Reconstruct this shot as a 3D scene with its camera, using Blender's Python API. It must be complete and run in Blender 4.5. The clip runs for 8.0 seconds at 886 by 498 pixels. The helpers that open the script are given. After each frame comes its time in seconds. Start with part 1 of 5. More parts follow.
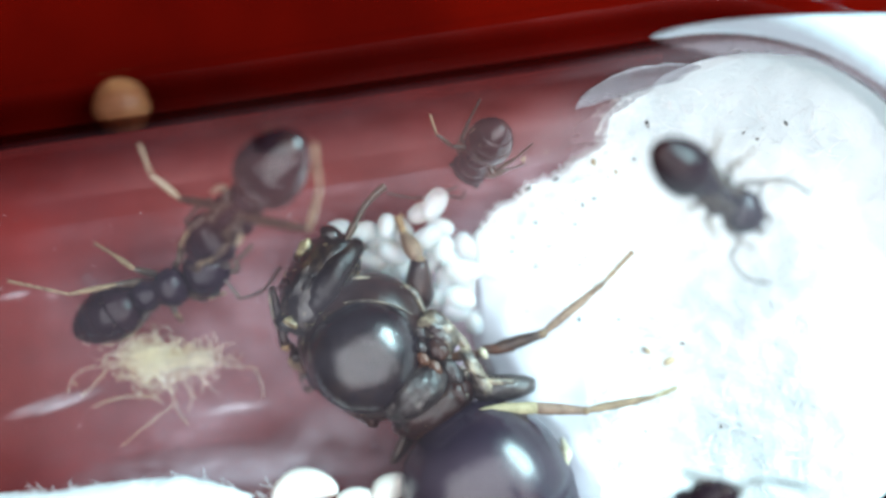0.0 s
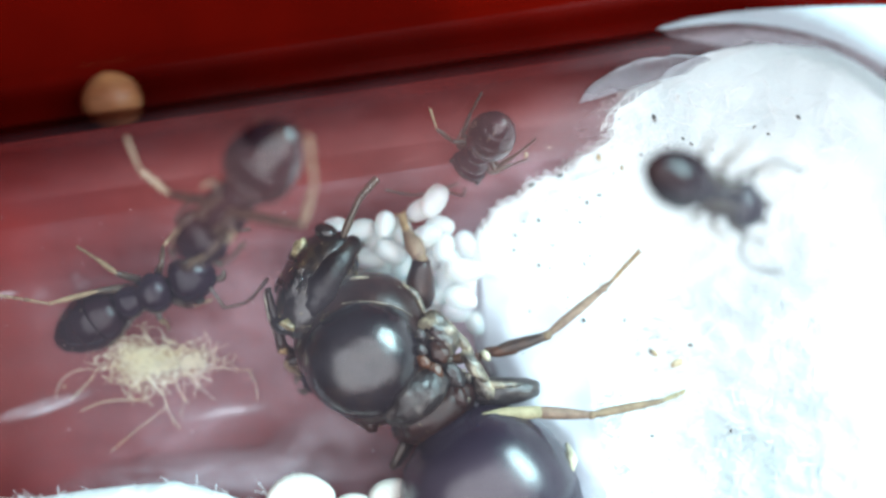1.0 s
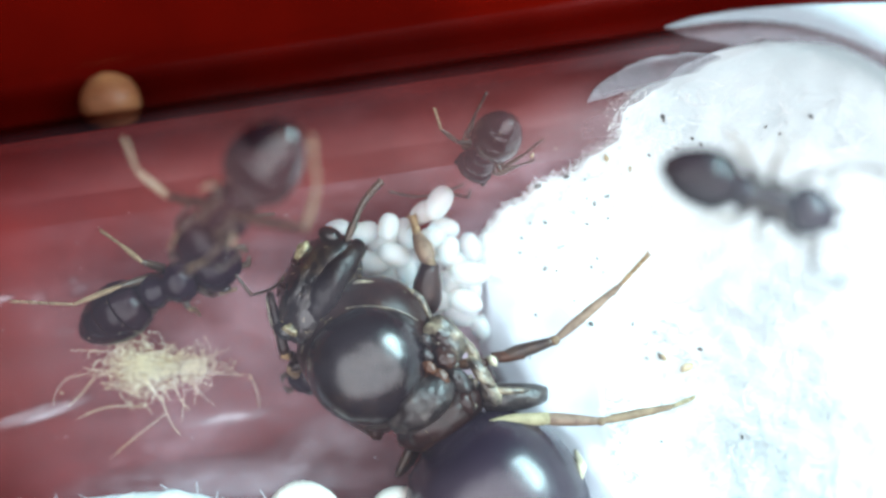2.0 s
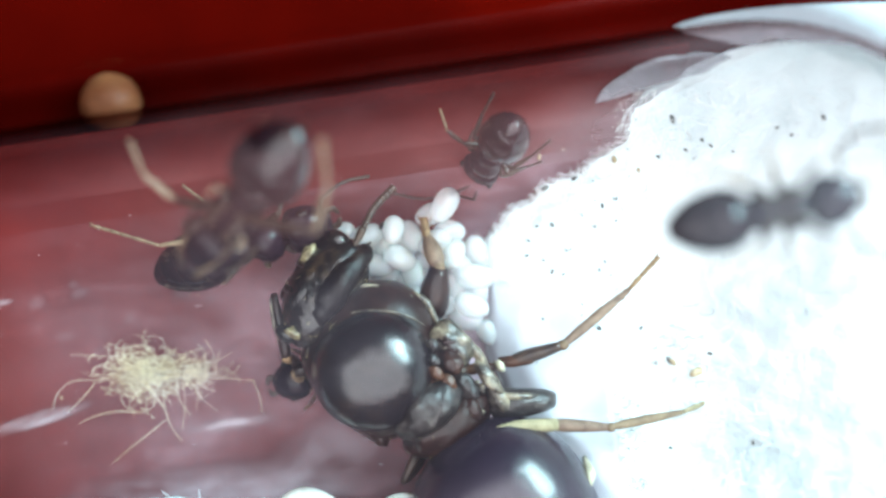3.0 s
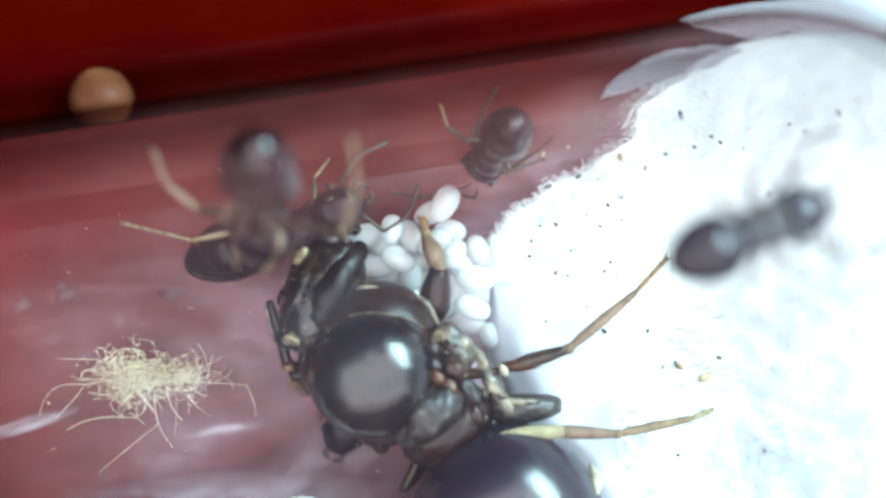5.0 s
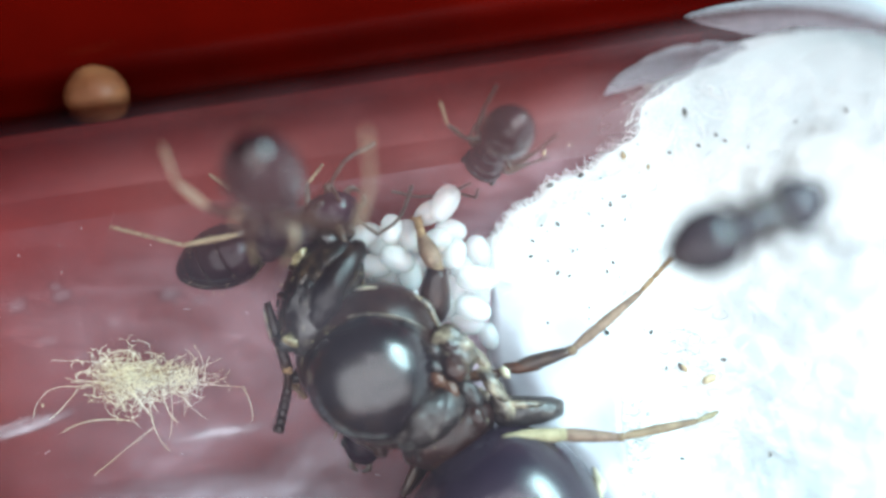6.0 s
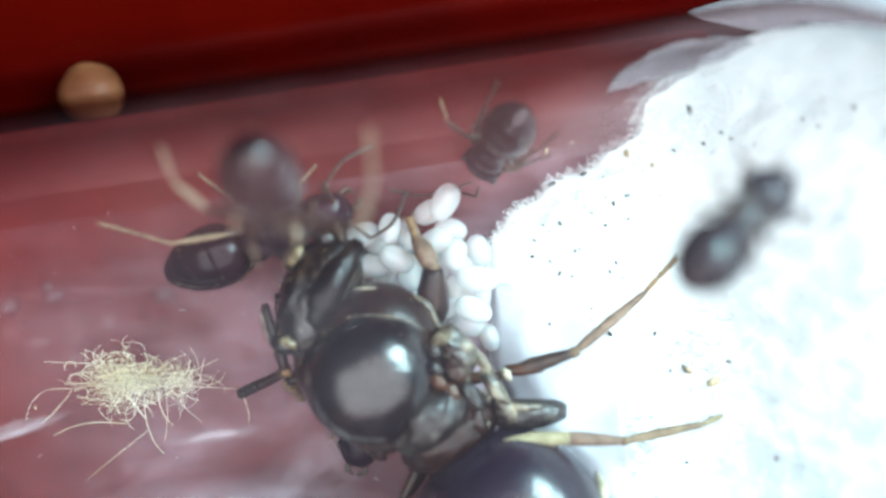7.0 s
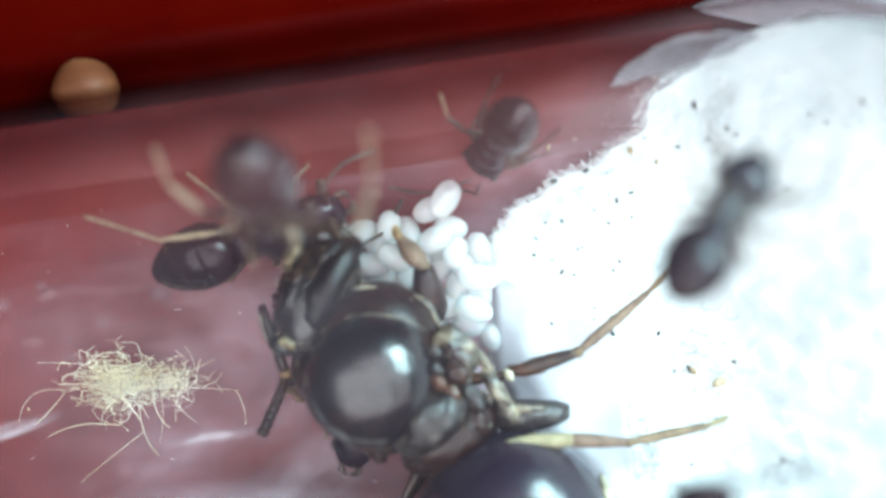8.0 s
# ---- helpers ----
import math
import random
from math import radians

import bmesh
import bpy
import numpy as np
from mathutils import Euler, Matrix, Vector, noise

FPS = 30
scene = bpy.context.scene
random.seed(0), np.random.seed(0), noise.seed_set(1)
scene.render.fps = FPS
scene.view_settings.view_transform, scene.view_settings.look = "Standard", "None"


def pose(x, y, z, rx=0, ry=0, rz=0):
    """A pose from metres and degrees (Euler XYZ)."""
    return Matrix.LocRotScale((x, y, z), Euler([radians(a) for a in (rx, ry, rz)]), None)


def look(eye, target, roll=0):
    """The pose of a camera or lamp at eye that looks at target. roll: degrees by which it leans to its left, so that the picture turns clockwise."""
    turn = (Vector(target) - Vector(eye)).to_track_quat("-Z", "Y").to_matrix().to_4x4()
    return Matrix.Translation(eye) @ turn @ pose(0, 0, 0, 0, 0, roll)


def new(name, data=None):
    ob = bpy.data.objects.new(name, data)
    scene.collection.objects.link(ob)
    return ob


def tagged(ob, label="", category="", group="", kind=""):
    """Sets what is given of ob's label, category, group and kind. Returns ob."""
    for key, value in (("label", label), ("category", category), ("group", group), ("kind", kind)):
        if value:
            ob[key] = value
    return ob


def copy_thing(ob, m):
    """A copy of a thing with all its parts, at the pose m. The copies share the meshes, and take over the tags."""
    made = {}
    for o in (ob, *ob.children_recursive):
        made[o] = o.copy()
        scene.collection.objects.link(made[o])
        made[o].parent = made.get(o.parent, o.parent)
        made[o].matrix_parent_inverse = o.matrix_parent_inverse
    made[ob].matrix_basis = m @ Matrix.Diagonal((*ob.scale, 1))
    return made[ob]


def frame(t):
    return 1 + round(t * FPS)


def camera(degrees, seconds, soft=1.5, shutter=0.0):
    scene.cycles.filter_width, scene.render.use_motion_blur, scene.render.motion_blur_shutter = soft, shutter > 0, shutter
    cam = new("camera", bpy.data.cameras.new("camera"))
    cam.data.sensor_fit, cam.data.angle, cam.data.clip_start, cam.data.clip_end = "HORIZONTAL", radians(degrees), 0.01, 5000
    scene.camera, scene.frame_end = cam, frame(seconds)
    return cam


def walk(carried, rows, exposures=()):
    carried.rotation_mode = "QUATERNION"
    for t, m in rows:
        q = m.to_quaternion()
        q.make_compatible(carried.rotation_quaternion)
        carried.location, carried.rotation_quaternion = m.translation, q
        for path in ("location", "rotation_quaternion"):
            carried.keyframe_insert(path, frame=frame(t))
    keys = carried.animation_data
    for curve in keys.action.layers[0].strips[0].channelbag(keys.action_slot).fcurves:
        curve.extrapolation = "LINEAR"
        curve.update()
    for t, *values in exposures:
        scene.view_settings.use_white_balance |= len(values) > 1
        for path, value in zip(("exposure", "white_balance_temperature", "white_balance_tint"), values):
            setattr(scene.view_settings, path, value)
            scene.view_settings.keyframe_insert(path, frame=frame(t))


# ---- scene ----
MM = 0.001          # everything below is written in millimetres


def over(x, y, z, roll=0.0):
    """The camera straight above (x, y), z mm over the tube's floor."""
    return pose(x * MM, y * MM, z * MM, 0, 0, roll)


cam = camera(40, 8.0, soft=2.8)
cam.data.dof.use_dof = True
cam.data.dof.focus_distance = 17.4 * MM
cam.data.dof.aperture_fstop = cam.data.lens / 0.66
walk(cam, [
    (0.0, over(0.000, 0.000, 19.870, 0.00)),
    (0.5, over(-0.010, -0.020, 19.506, -0.02)),
    (1.0, over(-0.002, -0.022, 19.270, 0.00)),
    (1.5, over(-0.020, -0.009, 19.074, -0.07)),
    (3.0, over(-0.154, 0.064, 18.637, -0.17)),
    (3.5, over(-0.154, 0.065, 18.486, -0.15)),
    (4.0, over(-0.155, 0.064, 18.342, -0.13)),
    (4.5, over(-0.154, 0.068, 18.189, -0.13)),
    (6.0, over(-0.155, 0.069, 17.772, -0.13)),
    (6.5, over(-0.154, 0.068, 17.620, -0.10)),
    (7.0, over(-0.154, 0.067, 17.460, -0.11)),
    (7.5, over(-0.153, 0.059, 17.327, -0.11)),
    (8.0, over(-0.156, 0.043, 17.158, -0.13)),
])

# ---- light: a soft panel over the bench and one small bright lamp ----
world = bpy.data.worlds.new("world")
scene.world = world
world.use_nodes = True
world.node_tree.nodes["Background"].inputs[0].default_value = (0.55, 0.62, 0.75, 1)
world.node_tree.nodes["Background"].inputs[1].default_value = 0.05


def area_lamp(name, size, radiance, colour, at, to):
    lamp = bpy.data.lights.new(name, "AREA")
    lamp.shape, lamp.size, lamp.size_y = "RECTANGLE", size[0] * MM, size[1] * MM
    lamp.energy = radiance * math.pi * size[0] * size[1] * MM * MM
    lamp.color = colour
    ob = new(name, lamp)
    ob.matrix_basis = look(Vector(at) * MM, Vector(to) * MM)
    return ob


area_lamp("soft_panel", (92, 72), 3.4, (0.92, 0.97, 0.99), (3, -9, 44), (0, -1, 0))
area_lamp("bright_lamp", (19, 9.5), 38, (0.59, 0.94, 1.0), (18.5, 12, 18), (0, -1, 1))

# ---- the tube's measures: its axis, its sideways direction, its floor line and its bore ----
TURN = radians(8.4)
AXIS, SIDE, UP = Vector((math.cos(TURN), math.sin(TURN), 0)), Vector((-math.sin(TURN), math.cos(TURN), 0)), Vector((0, 0, 1))
ORIGIN = Vector((0, -1.175, 0))
BORE, SHELL = 3.5, 4.10

# ---- materials ----


def nodes_of(name, rough=0.5, metal=0.0):
    m = bpy.data.materials.new(name)
    m.use_nodes = True
    n = m.node_tree.nodes
    b = n["Principled BSDF"]
    b.inputs["Roughness"].default_value = rough
    b.inputs["Metallic"].default_value = metal
    return m, n, m.node_tree.links, b


def rgba(c):
    return (c[0], c[1], c[2], 1.0)


def noise_ramp(n, l, scale, stops, detail=4.0, rough=0.55, space="Object", stretch=None, shift=None):
    """A noise of features 1/scale mm wide, sent through a colour ramp."""
    tex = n.new("ShaderNodeTexCoord")
    nz = n.new("ShaderNodeTexNoise")
    nz.inputs["Scale"].default_value = scale / MM
    nz.inputs["Detail"].default_value = detail
    nz.inputs["Roughness"].default_value = rough
    if stretch or shift:
        mp = n.new("ShaderNodeMapping")
        mp.inputs["Scale"].default_value = stretch or (1, 1, 1)
        mp.inputs["Location"].default_value = Vector(shift or (0, 0, 0)) * MM
        l.new(tex.outputs[space], mp.inputs["Vector"])
        l.new(mp.outputs["Vector"], nz.inputs["Vector"])
    else:
        l.new(tex.outputs[space], nz.inputs["Vector"])
    rp = n.new("ShaderNodeValToRGB")
    e = rp.color_ramp.elements
    e[0].position, e[0].color = stops[0][0], rgba(stops[0][1])
    e[1].position, e[1].color = stops[-1][0], rgba(stops[-1][1])
    for p, c in stops[1:-1]:
        x = e.new(p)
        x.color = rgba(c)
    l.new(nz.outputs["Fac"], rp.inputs["Fac"])
    return nz, rp


def bump(n, l, b, nz, dist, strength=0.5):
    bp = n.new("ShaderNodeBump")
    bp.inputs["Strength"].default_value = strength
    bp.inputs["Distance"].default_value = dist * MM
    l.new(nz.outputs["Fac"], bp.inputs["Height"])
    l.new(bp.outputs["Normal"], b.inputs["Normal"])


def plain(name, stops, scale, rough, relief=0.0, coat=0.0, rscale=None, spec=0.5, trans=0.0, sss=0.0, stretch=None, ior=1.5, shift=None):
    m, n, l, b = nodes_of(name, rough)
    nz, rp = noise_ramp(n, l, scale, stops, stretch=stretch, shift=shift)
    l.new(rp.outputs["Color"], b.inputs["Base Color"])
    b.inputs["Specular IOR Level"].default_value = spec
    b.inputs["Coat Weight"].default_value = coat
    b.inputs["Coat Roughness"].default_value = 0.12
    b.inputs["Transmission Weight"].default_value = trans
    b.inputs["IOR"].default_value = ior
    if sss:
        b.inputs["Subsurface Weight"].default_value = sss
        b.inputs["Subsurface Radius"].default_value = (0.25 * MM, 0.2 * MM, 0.18 * MM)
        b.inputs["Subsurface Scale"].default_value = 1.0
    if relief:
        nb, _ = noise_ramp(n, l, rscale or scale * 4, [(0.3, (0, 0, 0)), (0.7, (1, 1, 1))])
        bump(n, l, b, nb, relief)
    return m


CHITIN_QUEEN = plain("queen_chitin", [(0.3, (0.006, 0.0035, 0.006)), (0.55, (0.010, 0.006, 0.008)), (0.8, (0.024, 0.013, 0.010))], 1.6, 0.25, 0.05, 0.0, 2.6, spec=0.8)
CHITIN_ABDOMEN = plain("abdomen_chitin", [(0.3, (0.010, 0.006, 0.014)), (0.55, (0.015, 0.009, 0.019)), (0.8, (0.024, 0.014, 0.022))], 1.4, 0.27, 0.01, 0.0, 9, spec=0.75)
CHITIN_BROWN = plain("brown_chitin", [(0.3, (0.008, 0.003, 0.003)), (0.55, (0.018, 0.006, 0.005)), (0.8, (0.05, 0.020, 0.012))], 2.2, 0.28, 0.014, 0.0, 12, spec=0.4)
CHITIN_DULL = plain("dull_dark_chitin", [(0.3, (0.005, 0.002, 0.003)), (0.55, (0.010, 0.005, 0.005)), (0.8, (0.030, 0.015, 0.010))], 2.5, 0.30, 0.09, 0.0, 5, spec=0.28)
CHITIN_HEAD = plain("head_chitin", [(0.3, (0.005, 0.0025, 0.003)), (0.55, (0.012, 0.006, 0.005)), (0.72, (0.05, 0.028, 0.015))], 3.5, 0.27, 0.11, 0.0, 4.5, spec=0.85)
CHITIN_RUST = plain("rust_chitin", [(0.3, (0.025, 0.008, 0.004)), (0.7, (0.085, 0.028, 0.010))], 3.0, 0.4, 0.03)
CHITIN_PALE = plain("pale_membrane", [(0.38, (0.020, 0.014, 0.012)), (0.48, (0.05, 0.038, 0.030)), (0.58, (0.15, 0.12, 0.085)), (0.75, (0.32, 0.27, 0.19))], 4.2, 0.34, 0.03, 0.0, 9, spec=0.6)
# the head's gold glints are put into this colour
CHITIN_GLINT = plain("golden_glint", [(0.35, (0.07, 0.05, 0.025)), (0.5, (0.22, 0.17, 0.09)), (0.65, (0.40, 0.34, 0.20))], 6.0, 0.25, 0.03, spec=0.8)
CHITIN_CREAM = plain("cream_membrane", [(0.3, (0.30, 0.26, 0.17)), (0.7, (0.60, 0.55, 0.42))], 4.5, 0.3, 0.012)
CHITIN_GREY = plain("grey_chitin", [(0.3, (0.008, 0.006, 0.007)), (0.55, (0.022, 0.016, 0.016)), (0.75, (0.07, 0.055, 0.05))], 5.0, 0.36, 0.14, 0.0, 3.0, spec=0.5)
CHITIN_WORKER = plain("worker_chitin", [(0.3, (0.009, 0.004, 0.008)), (0.6, (0.014, 0.007, 0.012)), (0.8, (0.024, 0.014, 0.016))], 3.0, 0.12, 0.010, 0.0, 16, spec=0.24)
CHITIN_GASTER = plain("gaster_chitin", [(0.3, (0.010, 0.004, 0.007)), (0.6, (0.016, 0.007, 0.010)), (0.85, (0.045, 0.018, 0.012))], 2.0, 0.09, 0.005, 0.0, 14, spec=0.22)
CHITIN_SHEEN = plain("sheeny_chitin", [(0.3, (0.010, 0.004, 0.007)), (0.6, (0.016, 0.007, 0.010)), (0.85, (0.045, 0.018, 0.012))], 2.0, 0.18, 0.005, 0.0, 14, spec=0.65)
LEG_DARK = plain("dark_leg", [(0.3, (0.018, 0.010, 0.008)), (0.7, (0.06, 0.034, 0.022))], 5, 0.35, 0.006)
LEG_BROWN = plain("greyish_brown_leg", [(0.3, (0.105, 0.064, 0.046)), (0.7, (0.23, 0.15, 0.105))], 6, 0.60, 0.03, 0.0, 9, spec=0.3)
LEG_GOLD = plain("golden_leg", [(0.3, (0.15, 0.085, 0.042)), (0.7, (0.30, 0.19, 0.10))], 7, 0.60, 0.03, 0.0, 9, spec=0.3)
LEG_CREAM = plain("yellowish_leg", [(0.3, (0.19, 0.155, 0.085)), (0.7, (0.36, 0.31, 0.19))], 5, 0.60, 0.03, 0.0, 9, spec=0.3)
LEG_TAN = plain("tan_leg", [(0.3, (0.11, 0.07, 0.042)), (0.7, (0.24, 0.165, 0.10))], 6, 0.60, 0.03, 0.0, 9, spec=0.3)
LEG_PALE = plain("pale_leg", [(0.3, (0.19, 0.13, 0.085)), (0.7, (0.33, 0.25, 0.17))], 6, 0.45, 0.004)
HAIR_GOLD = plain("golden_hair", [(0.3, (0.30, 0.22, 0.10)), (0.7, (0.55, 0.44, 0.24))], 8, 0.4)
EYE = plain("eye_facets", [(0.3, (0.004, 0.003, 0.003)), (0.7, (0.012, 0.008, 0.008))], 9, 0.18, 0.004, 0.3, 40)
EGG = plain("egg_skin", [(0.3, (0.94, 0.94, 0.94)), (0.7, (0.98, 0.98, 0.97))], 3, 0.06, 0.0, 1.0, trans=0.55, sss=0.6, ior=1.2)
EGG.node_tree.nodes["Principled BSDF"].inputs["Alpha"].default_value = 0.72
EGG.node_tree.nodes["Principled BSDF"].inputs["Coat Roughness"].default_value = 0.04
LARVA = plain("larva_skin", [(0.3, (0.66, 0.65, 0.60)), (0.7, (0.82, 0.80, 0.76))], 3, 0.3, 0.01, 0.2, sss=0.3)
FIBRE = plain("yellowish_fibre", [(0.3, (0.58, 0.47, 0.24)), (0.5, (0.74, 0.68, 0.48)), (0.72, (0.86, 0.83, 0.72))], 1.6, 0.6)
DOWN = plain("fibre_down", [(0.3, (0.64, 0.62, 0.46)), (0.6, (0.78, 0.78, 0.68))], 1.4, 0.6, sss=0.3)
COTTON = plain("cotton", [(0.34, (0.57, 0.63, 0.65)), (0.5, (0.67, 0.73, 0.75)), (0.64, (0.79, 0.85, 0.86))], 0.45, 0.9, 0.07, 0, 9, spec=0.1)
WET_COTTON = plain("wet_cotton", [(0.36, (0.36, 0.35, 0.40)), (0.52, (0.45, 0.45, 0.50)), (0.66, (0.54, 0.55, 0.60))], 0.8, 0.45, 0.03, 0, 3, spec=0.3)
COTTON_HAIR = plain("cotton_hair", [(0.3, (0.80, 0.82, 0.82)), (0.7, (0.92, 0.92, 0.91))], 5, 0.6, spec=0.3)
CURL = plain("glossy_curl", [(0.3, (0.24, 0.25, 0.26)), (0.7, (0.48, 0.49, 0.50))], 6, 0.25, spec=0.9)
GRIT = plain("dark_grit", [(0.3, (0.02, 0.02, 0.022)), (0.7, (0.16, 0.15, 0.14))], 9, 0.5, 0.02)
GRIT_TAN = plain("tan_grit", [(0.3, (0.30, 0.22, 0.12)), (0.7, (0.55, 0.45, 0.30))], 9, 0.5, 0.02)
BEAD = plain("amber_grain", [(0.35, (0.20, 0.070, 0.026)), (0.6, (0.32, 0.145, 0.062))], 0.9, 0.5, 0.05, 0, 3, sss=0.2)
PAPER = plain("white_card", [(0.3, (0.29, 0.37, 0.42)), (0.7, (0.38, 0.46, 0.50))], 0.5, 0.6, 0.01, 0, 10)
DUST = plain("pale_dust", [(0.3, (0.32, 0.22, 0.22)), (0.7, (0.60, 0.52, 0.52))], 6, 0.6)
# the mat's broad shade is put into its colour, with the patches shifted into place
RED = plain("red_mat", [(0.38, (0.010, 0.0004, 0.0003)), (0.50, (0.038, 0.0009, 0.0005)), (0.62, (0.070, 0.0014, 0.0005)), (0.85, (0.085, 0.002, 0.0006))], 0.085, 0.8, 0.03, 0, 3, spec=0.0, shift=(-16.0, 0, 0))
RED_FILM = plain("red_film", [(0.25, (0.070, 0.0042, 0.0036)), (0.5, (0.112, 0.0074, 0.0061)), (0.75, (0.158, 0.012, 0.0095))], 0.35, 0.45, 0.02, 0, 2, spec=0.25)


def glass(name, haze, gloss, tint, streak=0.0, dust=(0.78, 0.77, 0.86), falloff=(), cross_haze=()):
    """Thin worn tube wall: clear, with a film of dried haze and fine scratches along the tube."""
    m, n, l, b = nodes_of(name)
    n.remove(b)
    out = n["Material Output"]
    clear = n.new("ShaderNodeBsdfTransparent")
    clear.inputs[0].default_value = rgba(tint)
    film = n.new("ShaderNodeBsdfDiffuse")
    film.inputs[0].default_value = rgba(dust)
    shine = n.new("ShaderNodeBsdfGlossy")
    shine.inputs["Roughness"].default_value = 0.06
    _, r1 = noise_ramp(n, l, 0.30, [(0.36, (haze * 0.15,) * 3), (0.5, (haze * 0.9,) * 3), (0.68, (haze * 3.6,) * 3)], 7, 0.66, stretch=(0.55, 1, 1))
    _, r2 = noise_ramp(n, l, 3.2, [(0.60, (0, 0, 0)), (0.72, (streak,) * 3), (0.9, (streak * 2,) * 3)], 3, 0.5, stretch=(0.08, 1, 1))
    add = n.new("ShaderNodeMath")
    l.new(r1.outputs["Color"], add.inputs[0])
    l.new(r2.outputs["Color"], add.inputs[1])
    if falloff:
        # light falloff put into the haze: less of it farther along the tube
        tex = n.new("ShaderNodeTexCoord")
        xyz = n.new("ShaderNodeSeparateXYZ")
        l.new(tex.outputs["Object"], xyz.inputs[0])
        run = n.new("ShaderNodeMapRange")
        run.inputs["From Min"].default_value, run.inputs["From Max"].default_value = falloff[0] * MM, falloff[1] * MM
        run.inputs["To Min"].default_value, run.inputs["To Max"].default_value = falloff[2], falloff[3]
        l.new(xyz.outputs["X"], run.inputs["Value"])
        mul = n.new("ShaderNodeMath")
        mul.operation = "MULTIPLY"
        l.new(add.outputs[0], mul.inputs[0])
        l.new(run.outputs[0], mul.inputs[1])
        add = mul
    if cross_haze:
        # the haze is thickest along a line on the wall and fades to both sides, unevenly
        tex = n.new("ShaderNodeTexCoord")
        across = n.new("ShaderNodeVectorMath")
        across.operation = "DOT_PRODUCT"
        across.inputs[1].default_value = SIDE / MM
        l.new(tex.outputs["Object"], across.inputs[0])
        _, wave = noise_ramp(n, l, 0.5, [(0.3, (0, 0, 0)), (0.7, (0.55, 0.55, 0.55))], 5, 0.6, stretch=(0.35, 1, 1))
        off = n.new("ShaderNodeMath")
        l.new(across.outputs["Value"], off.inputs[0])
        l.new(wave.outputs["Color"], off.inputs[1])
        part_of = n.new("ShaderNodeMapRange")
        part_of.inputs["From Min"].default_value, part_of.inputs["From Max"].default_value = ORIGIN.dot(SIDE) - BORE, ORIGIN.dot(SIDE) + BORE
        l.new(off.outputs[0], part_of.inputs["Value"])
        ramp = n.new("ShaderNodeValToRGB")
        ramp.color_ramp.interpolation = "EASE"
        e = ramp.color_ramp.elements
        e[0].position, e[0].color = 0.0, (cross_haze[0][1],) * 3 + (1,)
        e[1].position, e[1].color = 1.0, (cross_haze[-1][1],) * 3 + (1,)
        for p, v in cross_haze:
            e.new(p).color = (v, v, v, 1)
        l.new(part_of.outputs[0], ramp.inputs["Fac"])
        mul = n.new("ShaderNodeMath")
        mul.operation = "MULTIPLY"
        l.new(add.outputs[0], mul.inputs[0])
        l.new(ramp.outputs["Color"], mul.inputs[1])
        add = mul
    mix = n.new("ShaderNodeMixShader")
    l.new(add.outputs[0], mix.inputs[0])
    l.new(clear.outputs[0], mix.inputs[1])
    l.new(film.outputs[0], mix.inputs[2])
    fr = n.new("ShaderNodeFresnel")
    fr.inputs["IOR"].default_value = 1.0 + gloss
    top = n.new("ShaderNodeMixShader")
    l.new(fr.outputs[0], top.inputs[0])
    l.new(mix.outputs[0], top.inputs[1])
    l.new(shine.outputs[0], top.inputs[2])
    l.new(top.outputs[0], out.inputs[0])
    return m


# the floor of the tube: haziest in a strip along it, clearer up the wall
GLASS_FLOOR = glass("glass_lower", 0.11, 0.02, (0.98, 0.95, 0.955), 0.03, (0.82, 0.62, 0.72), falloff=(-6.8, -1.4, 0.10, 3.0), cross_haze=((0.50, 0.50), (0.56, 0.62), (0.61, 0.90), (0.66, 1.0), (0.72, 0.72), (0.79, 0.36), (0.90, 0.28)))
GLASS_TOP = glass("glass_upper", 0.009, 0.002, (0.995, 0.99, 0.995), 0.0, (0.74, 0.66, 0.80), falloff=(-7.2, -2.0, 0.05, 1.35))
# edge-on shade painted into the tint: the steeper the wall, the darker its step
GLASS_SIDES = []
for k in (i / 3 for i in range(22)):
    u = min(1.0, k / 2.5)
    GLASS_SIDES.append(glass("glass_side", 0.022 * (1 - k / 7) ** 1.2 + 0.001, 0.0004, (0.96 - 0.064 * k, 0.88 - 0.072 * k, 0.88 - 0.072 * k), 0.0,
                             (0.80 - 0.16 * u, 0.40 - 0.22 * u, 0.41 - 0.23 * u), falloff=(-7.2, -3.2, 0.10, 1.75)))
GLASS_OUT = glass("glass_outside", 0.0, 0.0008, (0.99, 0.98, 0.985))
FLAKE = glass("pressed_flake", 0.16, 0.01, (0.90, 0.89, 0.90), 0.1, (0.46, 0.42, 0.46))


